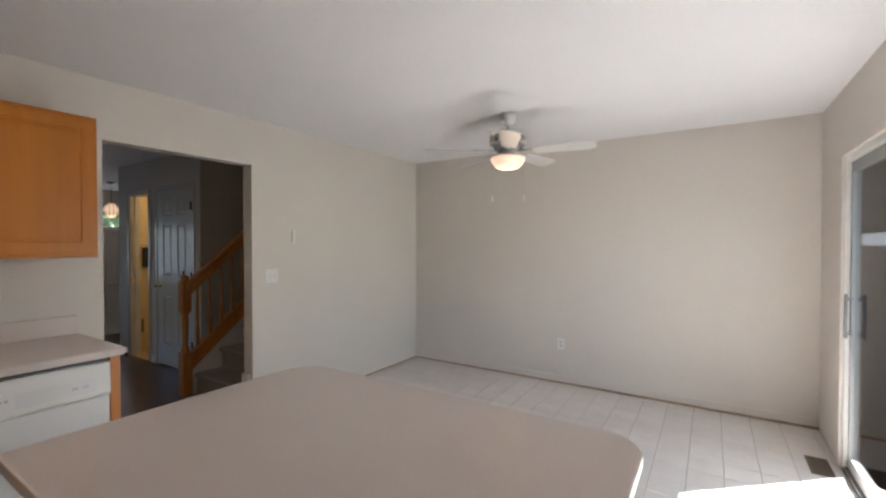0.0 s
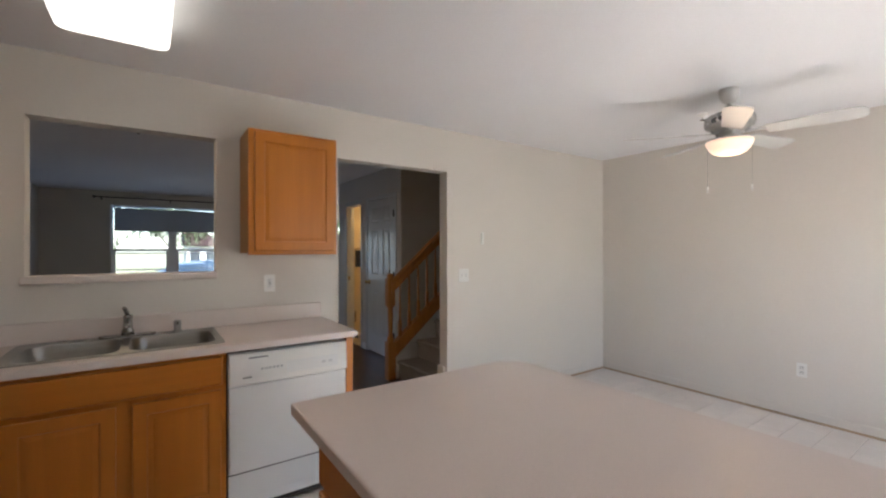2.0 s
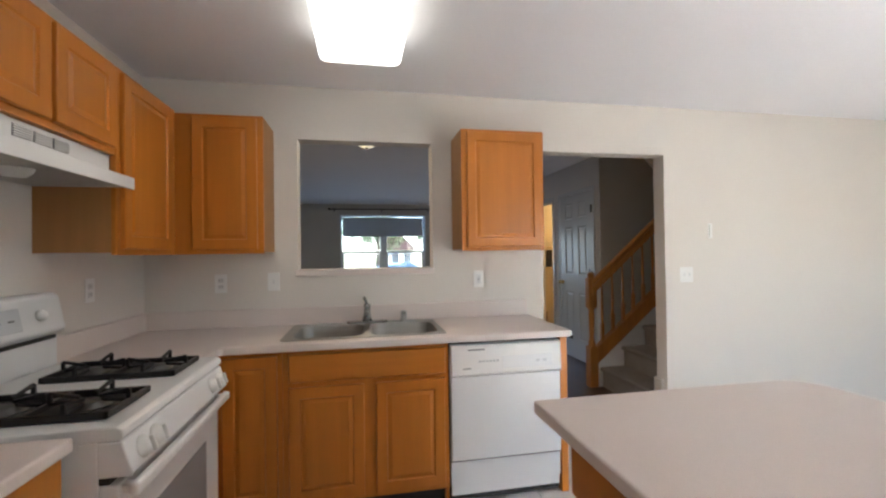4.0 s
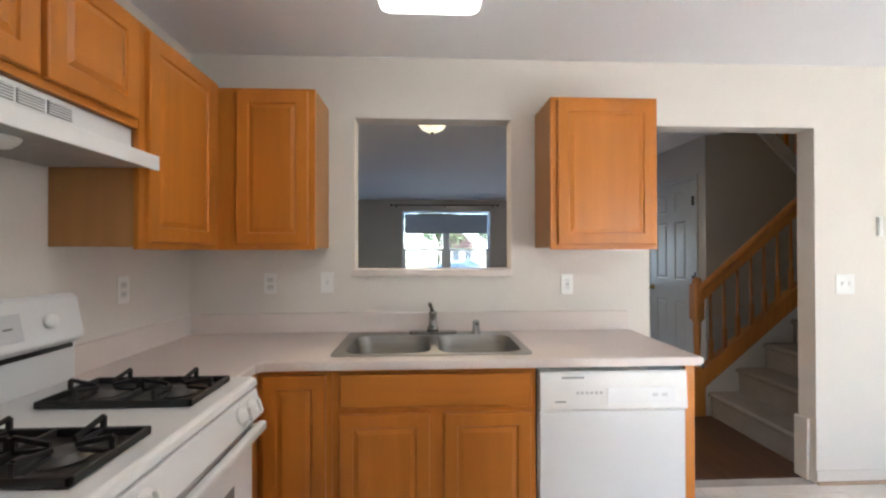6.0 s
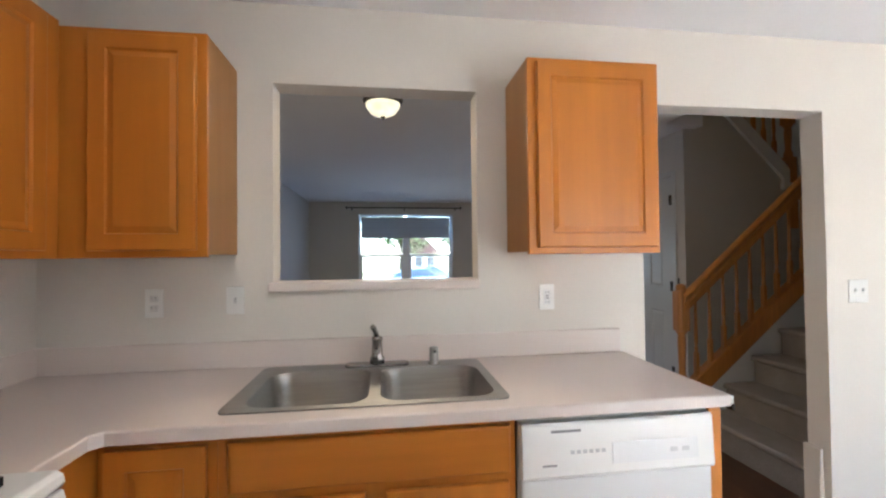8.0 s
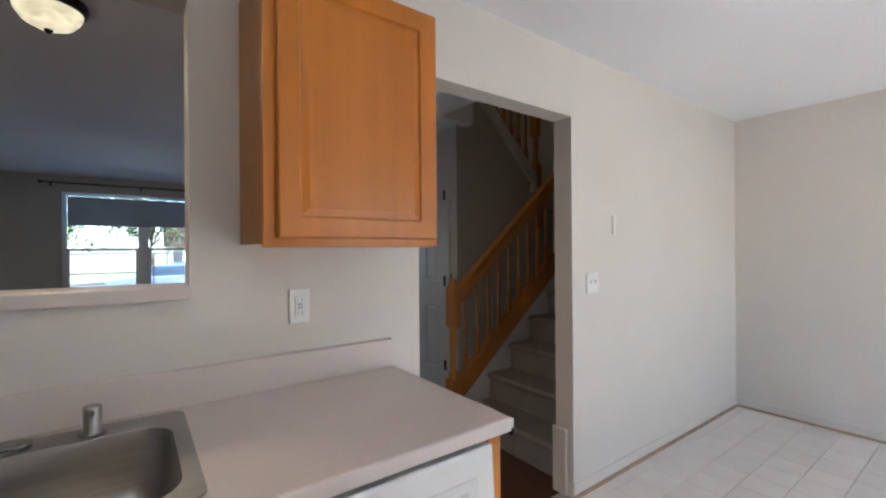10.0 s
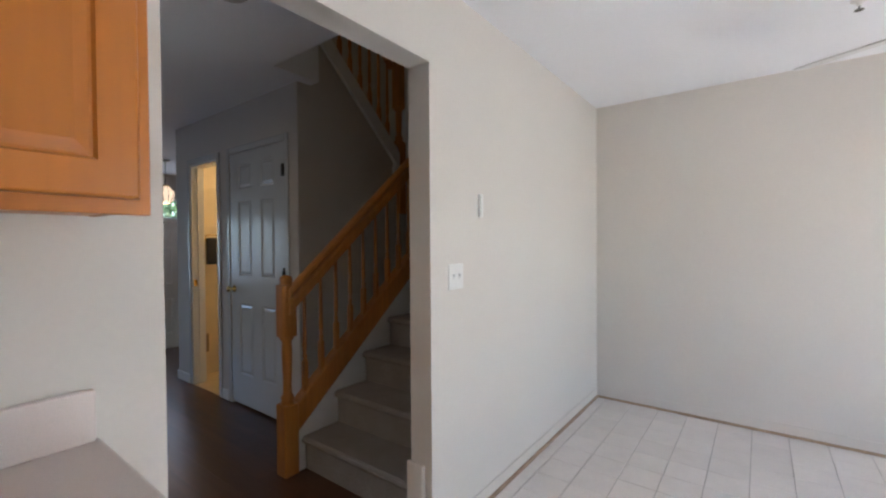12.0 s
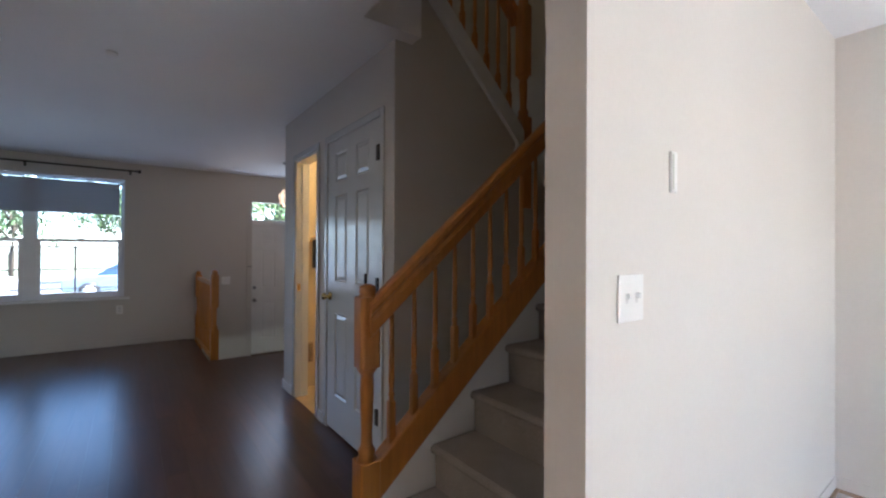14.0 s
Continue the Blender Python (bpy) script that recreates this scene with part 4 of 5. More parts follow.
part("frame", box(3.735, 3.855, 2.55, 2.82, -0.002, 0.004, 0.002), VENTM, reg)
for k in range(12):
    part("slat", box(3.75, 3.84, 2.567 + 0.0205 * k, 2.577 + 0.0205 * k, 0.004, 0.007), VENTM, reg)

# Sliding glass door
SASHM = mat("grey_aluminium_sash", (0.40, 0.41, 0.41), 0.4, 0.3, vary=0.06, scale=8)
sl = thing("sliding_door", (XE + 0.06, (SY0 + SY1) / 2, 0), "white framed sliding glass patio door", "door")
bm = bmesh.new()
add_box(bm, XE + 0.005, XE + 0.13, SY1 - 0.022, SY1, 0.0, SZ, 0.003)
add_box(bm, XE + 0.005, XE + 0.13, SY0, SY0 + 0.022, 0.0, SZ, 0.003)
add_box(bm, XE + 0.005, XE + 0.13, SY0 + 0.022, SY1 - 0.022, SZ - 0.04, SZ, 0.003)
part("frame", bm, TRIM, sl)
bm = box(XE + 0.005, XE + 0.13, SY0 + 0.022, SY1 - 0.022, -0.01, 0.022, 0.003)
add_box(bm, XE + 0.035, XE + 0.042, SY0 + 0.022, SY1 - 0.022, 0.02, 0.036)
add_box(bm, XE + 0.085, XE + 0.092, SY0 + 0.022, SY1 - 0.022, 0.02, 0.036)
part("track", bm, GREYM, sl, "grey metal floor track")
mid = (SY0 + SY1) / 2
for xx, a, b in ((XE + 0.025, mid - 0.04, SY1 - 0.026), (XE + 0.075, SY0 + 0.026, mid + 0.04)):
    bm = bmesh.new()
    for c in ((a, a + 0.036, 0.024, SZ - 0.045), (b - 0.036, b, 0.024, SZ - 0.045)):
        add_box(bm, xx, xx + 0.035, *c, 0.003)
    add_box(bm, xx, xx + 0.035, a + 0.036, b - 0.036, 0.024, 0.10, 0.003)
    add_box(bm, xx, xx + 0.035, a + 0.036, b - 0.036, SZ - 0.11, SZ - 0.045, 0.003)
    p = part("sash", bm, SASHM, sl)
    g = part("pane", box(xx + 0.014, xx + 0.020, a + 0.036, b - 0.036, 0.10, SZ - 0.11), GLASS, p)
    g.visible_shadow = False
bm = box(XE - 0.012, XE + 0.005, SY1 - 0.095, SY1 - 0.070, 0.86, 1.14, 0.005)
for zz in (0.88, 1.10):
    add_box(bm, XE + 0.002, XE + 0.026, SY1 - 0.092, SY1 - 0.073, zz, zz + 0.02)
part("handle", bm, GREYM, sl, "grey pull handle")
bm = bmesh.new()
for c in ((SY1 + 0.0, SY1 + 0.06, 0.0, SZ + 0.06), (SY0 - 0.06, SY0, 0.0, SZ + 0.06), (SY0, SY1, SZ, SZ + 0.06)):
    add_box(bm, XE - 0.014, XE - 0.0005, *c, 0.003)
part("casing", bm, WALL, sl)

# ---- stairs ----
NT = 7                         # treads up to the landing
ZL, YLAND = RISE * (NT + 1), Y1 + RUN * NT
SXL, SXR = -1.082, -WT         # lower flight


def carpet_step(parent, x0, x1, y, z, rise, run, way=1):
    """One carpeted step: riser, rounded nosing and tread; way is the climb along y."""
    prof = [(0.0, -rise), (run + 0.02, -rise), (run + 0.02, 0.0), (-0.012, 0.0), (-0.026, -0.008), (-0.030, -0.022), (-0.024, -0.036), (-0.004, -0.045)]
    bm = prism([(y + way * a, z + b) for a, b in prof], x0, x1, axis="x")
    bmesh.ops.recalc_face_normals(bm, faces=bm.faces[:])
    return part("step", bm, CARPET, parent)


st = thing("staircase", (-0.75, Y1, 0), "grey carpeted stairs with oak balusters and handrail", "staircase")
for k in range(NT):
    carpet_step(st, SXL + 0.055, SXR - 0.004, Y1 + RUN * k, RISE * (k + 1), RISE, RUN)
part("landing", box(-2.49, SXR - 0.004, YLAND, YN - 0.002, ZL - 0.19, ZL, 0.01), CARPET, st)
SL = RISE / RUN


def sloped(x0, x1, ya, yb, za, low, high, slope, bevel=0.0):
    """A board along the flight: za is the height of its reference line at ya."""
    return prism([(ya, za + low), (yb, za + low + slope * (yb - ya)), (yb, za + high + slope * (yb - ya)), (ya, za + high)], x0, x1, bevel, axis="x")


skirt = prism([(1.165, 0.0), (1.30, 0.0), (2.96, 1.40), (2.96, 1.74), (1.165, 0.235)], SXL - 0.002, SXL + 0.052, axis="x")
part("skirt_board", skirt, TRIM, st, "cream painted skirt board")
part("stringer_cap", sloped(SXL - 0.020, SXL + 0.058, 1.13, 2.93, 0.207, 0.0, 0.165, 0.835, 0.006), OAK_S, st, "honey oak sloping stringer")
BXC = SXL + 0.02


def newel(parent, x, y, z0, zs, material, half=0.046):
    """zs: top of the base block, foot of the upper block, top of the upper block, top."""
    a, b, c, d = zs
    bm = prism(rounded(x - half, x + half, y - half, y + half, (0.006,) * 4, 2), z0, a, 0.004)
    n = b - a
    prof = [(half * 0.98, a - 0.004), (half * 0.72, a + 0.02), (half * 0.82, a + 0.04), (half * 0.55, a + 0.06), (half * 0.52, a + n * 0.3), (half * 0.66, a + n * 0.75),
            (half * 0.6, b - 0.03), (half * 0.86, b - 0.012), (half * 0.98, b + 0.003)]
    t = lathe(prof, 18)
    join(bm, t, Matrix.Translation((x, y, 0)))
    join(bm, prism(rounded(x - half, x + half, y - half, y + half, (0.016,) * 4, 2), b, c, 0.006))
    t = lathe([(half * 0.95, c - 0.002), (half * 0.7, c + 0.012), (half * 0.8, c + 0.02), (half * 0.72, d - 0.01), (0.01, d)], 18)
    join(bm, t, Matrix.Translation((x, y, 0)))
    return part("newel_post", bm, material, parent)


nw = newel(st, BXC, 1.118, 0.0, (0.41, 0.80, 1.10, 1.155), OAK_S)
part("bolt", tube([(BXC - 0.02, 1.118, 1.14), (BXC - 0.02, 1.118, 1.195)], 0.006, 8), BLACK, nw, "bare black fixing bolt")
# handrail
RS = 0.87
RZ = 0.985                     # underside at y = 1.167
prof = [(-0.021, 0.0), (0.021, 0.0), (0.027, 0.006), (0.028, 0.060), (0.024, 0.072), (0.022, 0.086), (0.030, 0.097), (0.034, 0.114), (0.030, 0.134), (0.014, 0.146),
        (-0.014, 0.146), (-0.030, 0.134), (-0.034, 0.114), (-0.030, 0.097), (-0.022, 0.086), (-0.024, 0.072), (-0.028, 0.060), (-0.027, 0.006)]


def rail_bar(x, ya, za, yb, zb):
    bm = bmesh.new()
    ends = [[bm.verts.new((x + a, y, z + b)) for a, b in prof] for y, z in ((ya, za), (yb, zb))]
    n = len(prof)
    for k in range(n):
        bm.faces.new((ends[0][k], ends[0][(k + 1) % n], ends[1][(k + 1) % n], ends[1][k]))
    bm.faces.new(list(reversed(ends[0])))
    bm.faces.new(ends[1])
    bmesh.ops.recalc_face_normals(bm, faces=bm.faces[:])
    return bm


part("handrail", rail_bar(BXC + 0.034, 1.105, RZ - 0.054, 2.93, RZ + RS * 1.763), OAK_S, st)


def baluster(parent, x, y, z0, z1, material):
    """Square foot, turned shaft tapering to the rail."""
    n = z1 - z0
    bm = box(x - 0.0155, x + 0.0155, y - 0.0155, y + 0.0155, z0 - 0.02, z0 + 0.17, 0.003)
    pr = [(0.0155, z0 + 0.168), (0.011, z0 + 0.185), (0.016, z0 + 0.20), (0.010, z0 + 0.215), (0.0145, z0 + 0.26), (0.0135, z0 + n * 0.5), (0.0095, z1 + 0.01)]
    join(bm, lathe(pr, 10), Matrix.Translation((x, y, 0)))
    return part("baluster", bm, material, parent)


for k in range(14):
    y = 1.237 + 0.118 * k
    baluster(st, BXC, y, 0.207 + 0.165 + 0.835 * (y - 1.13), RZ + RS * (y - 1.167) + 0.005, OAK_S)
newel(st, BXC, 2.97, 1.40, (1.85, 2.12, 2.66, 2.72), OAK_S)

# upper flight over the closet
up = thing("upper_stair_flight", (-1.95, YLAND, ZL), "dim upper carpeted flight with oak balusters", "staircase")
for k in range(6):
    carpet_step(up, -2.48, XC - 0.102, YLAND - RUN * k, ZL + RISE * (k + 1), RISE, RUN, way=-1)
US = 1.0
cap = prism([(2.50, 1.97), (2.50, 2.13), (2.46, 2.18), (1.54, 3.08), (1.54, 2.93), (2.44, 2.05), (2.45, 1.97)], XC - 0.105, XC + 0.03, 0.004, axis="x")
part("stringer_trim", cap, TRIM, up, "cream painted sloping trim")
part("trim_foot", box(XC - 0.10, XC + 0.035, 2.43, 2.52, 1.95, 2.01, 0.004), TRIM, up)
newel(up, XC - 0.03, 2.55, 1.60, (2.25, 2.55, 3.05, 3.10), OAK_S)
for k in range(9):
    y = 2.41 - 0.105 * k
    baluster(up, XC - 0.035, y, 2.19 + US * (2.45 - y), 2.19 + US * (2.45 - y) + 0.80, OAK_S)
part("handrail", rail_bar(XC - 0.035, 2.46, 2.88, 1.40, 3.94), OAK_S, up)
part("wall_rail", tube([(-0.18, 1.75, 1.42), (-0.18, 2.85, 2.35)], 0.02), OAK_S, up)

# ---- living room ----
def casing(name, x0, x1, z1, y, w=0.05):
    bm = bmesh.new()
    add_box(bm, x0 - w, x0, y - 0.012, y - 0.0005, 0.0, z1 + w, 0.008, 4)
    add_box(bm, x1, x1 + w, y - 0.012, y - 0.0005, 0.0, z1 + w, 0.008, 4)
    add_box(bm, x0, x1, y - 0.012, y - 0.0005, z1, z1 + w, 0.008, 4)
    return bm


def six_panel(w, h, m, thick=0.035):
    us = [0, w * 0.172, w * 0.42, w * 0.592, w * 0.828, w]
    vs = [0, 0.25, 0.835, 1.06, 1.665, 1.765, h - 0.095, h]
    cells = [(1, 1), (3, 1), (1, 3), (3, 3), (1, 5), (3, 5)]
    return slab(us, vs, cells, thick, m, inset=0.016, drop=0.008, rise=0.006, field=0.028, edge=0.002)


cd = thing("door_1", ((CX0 + CX1) / 2, YC, 0), "closed white six-panel closet door with brass lever", "door")
tagged(cd, kind="structure")
part("leaf", six_panel(CX1 - CX0 - 0.006, CZ - 0.021, facing(CX0 + 0.003, YC - 0.004, 0.018, "-y")), DOORW, cd)
part("casing", casing("c", CX0, CX1, CZ, YC), DOORW, cd)
kn = lathe([(0.030, 0.0), (0.030, 0.006), (0.012, 0.010), (0.011, 0.030), (0.020, 0.036), (0.026, 0.048), (0.022, 0.060), (0.001, 0.064)], 18)
bmesh.ops.transform(kn, matrix=Matrix.Translation((CX0 + 0.06, YC - 0.004, 0.965)) @ Matrix.Rotation(radians(90), 4, "X"), verts=kn.verts)
lever = tube([(CX0 + 0.06, YC - 0.060, 0.965), (CX0 + 0.09, YC - 0.066, 0.968), (CX0 + 0.14, YC - 0.066, 0.972), (CX0 + 0.175, YC - 0.062, 0.968)], 0.009, 10)
join(kn, lever)
part("door_lever", kn, BRASS, cd, "polished brass lever")
for hz in (0.32, 1.09, 1.873):
    part("hinge", box(CX1 - 0.030, CX1 + 0.004, YC - 0.018, YC + 0.004, hz - 0.045, hz + 0.045, 0.002), BRONZE, cd, "dark metal hinge")

bd = thing("door_2", ((BX0 + BX1) / 2, YC, 0), "white cased bathroom doorway standing open", "doorway")
tagged(bd, kind="structure")
part("casing", casing("c", BX0, BX1, BZ, YC), DOORW, bd)
bm = bmesh.new()
add_box(bm, BX0, BX0 + 0.018, YC - 0.0005, YC + 0.112, 0.0, BZ - 0.018)
add_box(bm, BX1 - 0.018, BX1, YC - 0.0005, YC + 0.112, 0.0, BZ - 0.018)
add_box(bm, BX0, BX1, YC - 0.0005, YC + 0.112, BZ - 0.018, BZ)
add_box(bm, BX0 + 0.018, BX0 + 0.03, YC + 0.05, YC + 0.085, 0.0, BZ - 0.018)
part("jamb", bm, TRIM, bd)
part("strike_plate", box(BX0 + 0.017, BX0 + 0.0195, YC + 0.012, YC + 0.04, 0.94, 1.0, 0.001), BRASS, bd, "brass strike plate")
# Yellow-toned base colour, as on the bath walls.
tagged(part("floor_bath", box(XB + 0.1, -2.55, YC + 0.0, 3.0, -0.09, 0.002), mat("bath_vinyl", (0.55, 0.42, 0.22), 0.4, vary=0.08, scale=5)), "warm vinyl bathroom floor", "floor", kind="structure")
tw = thing("hand_towel", (-3.40, 1.76, 1.27), "dark hand towel on a brass ring", "towel")
part("cloth", box(-3.40, -3.375, 1.70, 1.80, 1.13, 1.40, 0.01, 3), TOWEL, tw)
part("ring", tube([(-3.388, 1.75 + 0.07 * math.cos(a), 1.40 + 0.035 * math.sin(a)) for a in [2 * math.pi * k / 16 for k in range(17)]], 0.005, 8), BRASS, tw, "brass towel ring")
vg = thing("wall_vent", (-3.41, 1.68, 0.32), "small tan wall vent low in the bathroom", "vent")
part("frame", box(-3.414, -3.405, 1.63, 1.72, 0.23, 0.42, 0.003), SHOE, vg)
for k in range(7):
    part("slat", box(-3.408, -3.401, 1.64, 1.71, 0.245 + 0.024 * k, 0.258 + 0.024 * k), VENTM, vg)

# entry door with transom
ed = thing("door_3", (XW - 0.06, (DY0 + DY1) / 2, ZF), "white six-panel entry door under a transom window", "door")
tagged(ed, kind="structure")
part("leaf", six_panel(DY1 - DY0 - 0.05, DZ1 - ZF - 0.03, facing(XW - 0.03, DY0 + 0.025, ZF + 0.012, "+x"), 0.045), TRIM, ed)
bm = bmesh.new()
add_box(bm, XW - 0.12, XW - 0.002, DY0, DY0 + 0.022, ZF, TZ1, 0.003)
add_box(bm, XW - 0.12, XW - 0.002, DY1 - 0.022, DY1, ZF, TZ1, 0.003)
add_box(bm, XW - 0.002, XW + 0.014, DY0 - 0.055, DY0 + 0.004, ZF, TZ1 + 0.055, 0.004)
add_box(bm, XW - 0.002, XW + 0.014, DY1 - 0.004, DY1 + 0.055, ZF, TZ1 + 0.055, 0.004)
add_box(bm, XW - 0.002, XW + 0.014, DY0 + 0.004, DY1 - 0.004, TZ1 - 0.004, TZ1 + 0.055, 0.004)
part("casing", bm, WALL_L, ed)
# Unseen backing and a threshold, added to stop daylight leaking round the leaf.
part("leak_backing", box(XW - 0.135, XW - 0.10, DY0 + 0.022, DY1 - 0.022, ZF, DZ1 - 0.004), TRIM, ed)
part("threshold", box(XW - 0.10, XW + 0.02, DY0 + 0.022, DY1 - 0.022, ZF, ZF + 0.02, 0.004), VENTM, ed, "dull metal threshold added against a light leak")
part("transom_bar", box(XW - 0.12, XW + 0.008, DY0 + 0.022, DY1 - 0.022, DZ1 - 0.004, TZ0 + 0.012, 0.004), TRIM, ed)
g = part("transom_pane", box(XW - 0.07, XW - 0.064, DY0 + 0.022, DY1 - 0.022, TZ0, TZ1 - 0.004), GLASS, ed)
g.visible_shadow = False
for zz, nm, lab in ((0.70, "deadbolt", "dull metal deadbolt"), (0.50, "door_knob", "dull metal knob")):
    k = lathe([(0.028, 0.0), (0.028, 0.008), (0.013, 0.012), (0.012, 0.03), (0.024, 0.04), (0.020, 0.055), (0.001, 0.058)] if nm == "door_knob" else [(0.028, 0.0), (0.028, 0.01), (0.018, 0.018), (0.001, 0.02)], 16)
    bmesh.ops.transform(k, matrix=Matrix.Translation((XW - 0.03, 1.90, zz)) @ Matrix.Rotation(radians(90), 4, "Y"), verts=k.verts)
    part(nm, k, GREYM, ed, lab)
part("door_guard", box(XW + 0.012, XW + 0.022, 1.78, 1.855, 1.03, 1.045, 0.002), GREYM, ed, "small grey door guard")

# guard rail of the lowered entry
gr = thing("entry_railing", (-5.75, 1.11, 0), "short honey oak railing beside the lowered entry", "railing")
newel(gr, -5.06, 1.115, ZF, (0.35, 0.62, 1.0, 1.06), OAK_S, 0.042)
newel(gr, XW + 0.055, 1.115, ZF, (0.35, 0.62, 0.93, 0.985), OAK_S, 0.042)
part("rail", box(XW + 0.10, -5.10, 1.09, 1.14, 0.86, 0.91, 0.008), OAK_S, gr)
part("shoe_rail", box(XW + 0.02, -5.02, 1.075, 1.155, -0.002, 0.03, 0.006), OAK_S, gr)
for k in range(11):
    baluster(gr, -6.40 + 0.118 * k, 1.115, 0.04, 0.865, OAK_S)

# front window
fw = thing("window_1", (XW - 0.07, (WY0 + WY1) / 2, WZ0), "twin double-hung front window with a half-drawn shade", "window")
tagged(fw, kind="structure")
WFRAME = mat("white_vinyl_frame", (0.78, 0.80, 0.83), 0.4, vary=0.03, scale=6)
bm = bmesh.new()
for c in ((WY0, WY0 + 0.022, WZ0, WZ1), (WY1 - 0.022, WY1, WZ0, WZ1), (WY0 + 0.022, WY1 - 0.022, WZ1 - 0.02, WZ1), (WY0 + 0.022, WY1 - 0.022, WZ0, WZ0 + 0.04), (-0.745, -0.645, WZ0 + 0.04, WZ1 - 0.045)):
    add_box(bm, XW - 0.142, XW - 0.085, *c, 0.004)
part("window_frame", bm, WFRAME, fw)
part("window_sill", box(XW - 0.03, XW + 0.035, WY0 - 0.06, WY1 + 0.06, WZ0 - 0.03, WZ0 - 0.003, 0.006), TRIM, fw)
ZM = 1.41
for a, b in ((WY0 + 0.022, -0.745), (-0.645, WY1 - 0.022)):
    for z0, z1, xx, q, h in ((WZ0 + 0.04, ZM + 0.018, XW - 0.112, 0.05, 0.036), (ZM - 0.018, WZ1 - 0.02, XW - 0.141, 0.016, 0.016)):
        bm = bmesh.new()
        for c in ((a, a + q, z0, z1), (b - q, b, z0, z1), (a + q, b - q, z0, z0 + 0.036), (a + q, b - q, z1 - h, z1)):
            add_box(bm, xx, xx + 0.028, *c, 0.003)
        s = part("sash", bm, WFRAME, fw)
        g = part("pane", box(xx + 0.011, xx + 0.016, a + q, b - q, z0 + 0.036, z1 - h), GLASS_E, s)
        g.visible_shadow = False
    part("sash_lock", box(XW - 0.09, XW - 0.07, (a + b) / 2 - 0.03, (a + b) / 2 + 0.03, ZM + 0.018, ZM + 0.03, 0.003), BRONZE, fw)
sh = thing("roller_shade", (XW - 0.02, (WY0 + WY1) / 2, WZ1), "grey roller shade drawn down a quarter", "blind")
part("cloth", box(XW - 0.0215, XW - 0.0195, WY0 + 0.058, WY1 - 0.058, 1.775, WZ1 - 0.058), SHADE, sh)
part("hem_bar", box(XW - 0.026, XW - 0.014, WY0 + 0.058, WY1 - 0.058, 1.76, 1.778, 0.003), SHADE, sh)
part("roller", tube([(XW - 0.034, WY0 + 0.05, WZ1 - 0.075), (XW - 0.034, WY1 - 0.05, WZ1 - 0.075)], 0.012, 14), TRIM, sh)
rod = thing("curtain_rod", (XW + 0.07, -0.73, 2.36), "slim black curtain rod without curtains", "curtain rod")
part("pole", tube([(XW + 0.07, -1.84, 2.358), (XW + 0.07, 0.38, 2.358)], 0.011, 12), BLACK, rod)
for y in (-1.86, 0.40):
    b = lathe([(0.012, -0.02), (0.022, -0.012), (0.024, 0.0), (0.022, 0.012), (0.012, 0.02)], 14)
    bmesh.ops.transform(b, matrix=Matrix.Translation((XW + 0.07, y, 2.358)) @ Matrix.Rotation(radians(90), 4, "X"), verts=b.verts)
    part("finial", b, BLACK, rod)
for y in (-1.76, -0.73, 0.30):
    bm = box(XW + 0.0005, XW + 0.006, y - 0.012, y + 0.012, 2.31, 2.37, 0.002)
    add_box(bm, XW + 0.004, XW + 0.075, y - 0.005, y + 0.005, 2.335, 2.348, 0.001)
    part("bracket", bm, BLACK, rod)
plate("wall_outlet", "white outlet below the front window", "outlet", (XW, 0.197, 0.485), "+x", "outlet")
plate("light_switch", "white switch plate beside the entry railing", "switch", (XW, 1.484, 0.83), "+x", "double", 0.116, 0.118)

# ceiling lamps
dl = thing("dome_light", (-1.035, -1.11, H), "bronze flush ceiling light with a glowing alabaster bowl", "ceiling light")
for nm, prof, mt, lab in (("ring", [(0.134, -0.001), (0.139, -0.02), (0.131, -0.04), (0.122, -0.045)], BRONZE, "dark bronze ring"),
                          ("bowl", [(0.120, -0.04), (0.112, -0.068), (0.086, -0.104), (0.042, -0.126), (0.012, -0.131)], DOME, "glowing alabaster glass bowl"),
                          ("finial", [(0.014, -0.128), (0.016, -0.136), (0.008, -0.147), (0.001, -0.149)], BRONZE, "bronze finial")):
    b = lathe(prof, 28)
    bmesh.ops.translate(b, verts=b.verts, vec=(-1.035, -1.11, H))
    part(nm, b, mt, dl, lab)
pl = thing("pendant_lantern", (-5.25, 2.0, H), "glowing glass pendant lantern hanging above the entry", "pendant lamp")
for nm, prof, mt, sg in (("canopy", [(0.06, -0.001), (0.058, -0.012), (0.02, -0.03), (0.01, -0.032)], GREYM, 18), ("cord", [(0.005, -0.03), (0.005, -0.34)], BRONZE, 8),
                         ("cap", [(0.012, -0.335), (0.05, -0.35), (0.055, -0.358), (0.05, -0.36)], BRASS, 12)):
    b = lathe(prof, sg)
    bmesh.ops.translate(b, verts=b.verts, vec=(-5.25, 2.0, H))
    part(nm, b, mt, pl)
b = lathe([(0.05, -0.36), (0.098, -0.42), (0.104, -0.48), (0.082, -0.55), (0.05, -0.585), (0.01, -0.59)], 10)
for f in b.faces:
    f.smooth = False
bmesh.ops.translate(b, verts=b.verts, vec=(-5.25, 2.0, H))
lg = part("lantern_glass", b, PEND, pl, "glowing faceted amber glass")
for k in range(10):
    a = 2 * math.pi * k / 10
    pts = [(-5.25 + (r + 0.002) * math.cos(a), 2.0 + (r + 0.002) * math.sin(a), H + z) for r, z in ((0.05, -0.36), (0.098, -0.42), (0.104, -0.48), (0.082, -0.55), (0.05, -0.585))]
    part("leading", tube(pts, 0.004, 6), BRONZE, lg)
# Even grey, much darker than the ceiling's white.
DETECT = mat("grey_detector_plastic", (0.36, 0.35, 0.33), 0.5, vary=0.06, scale=12)
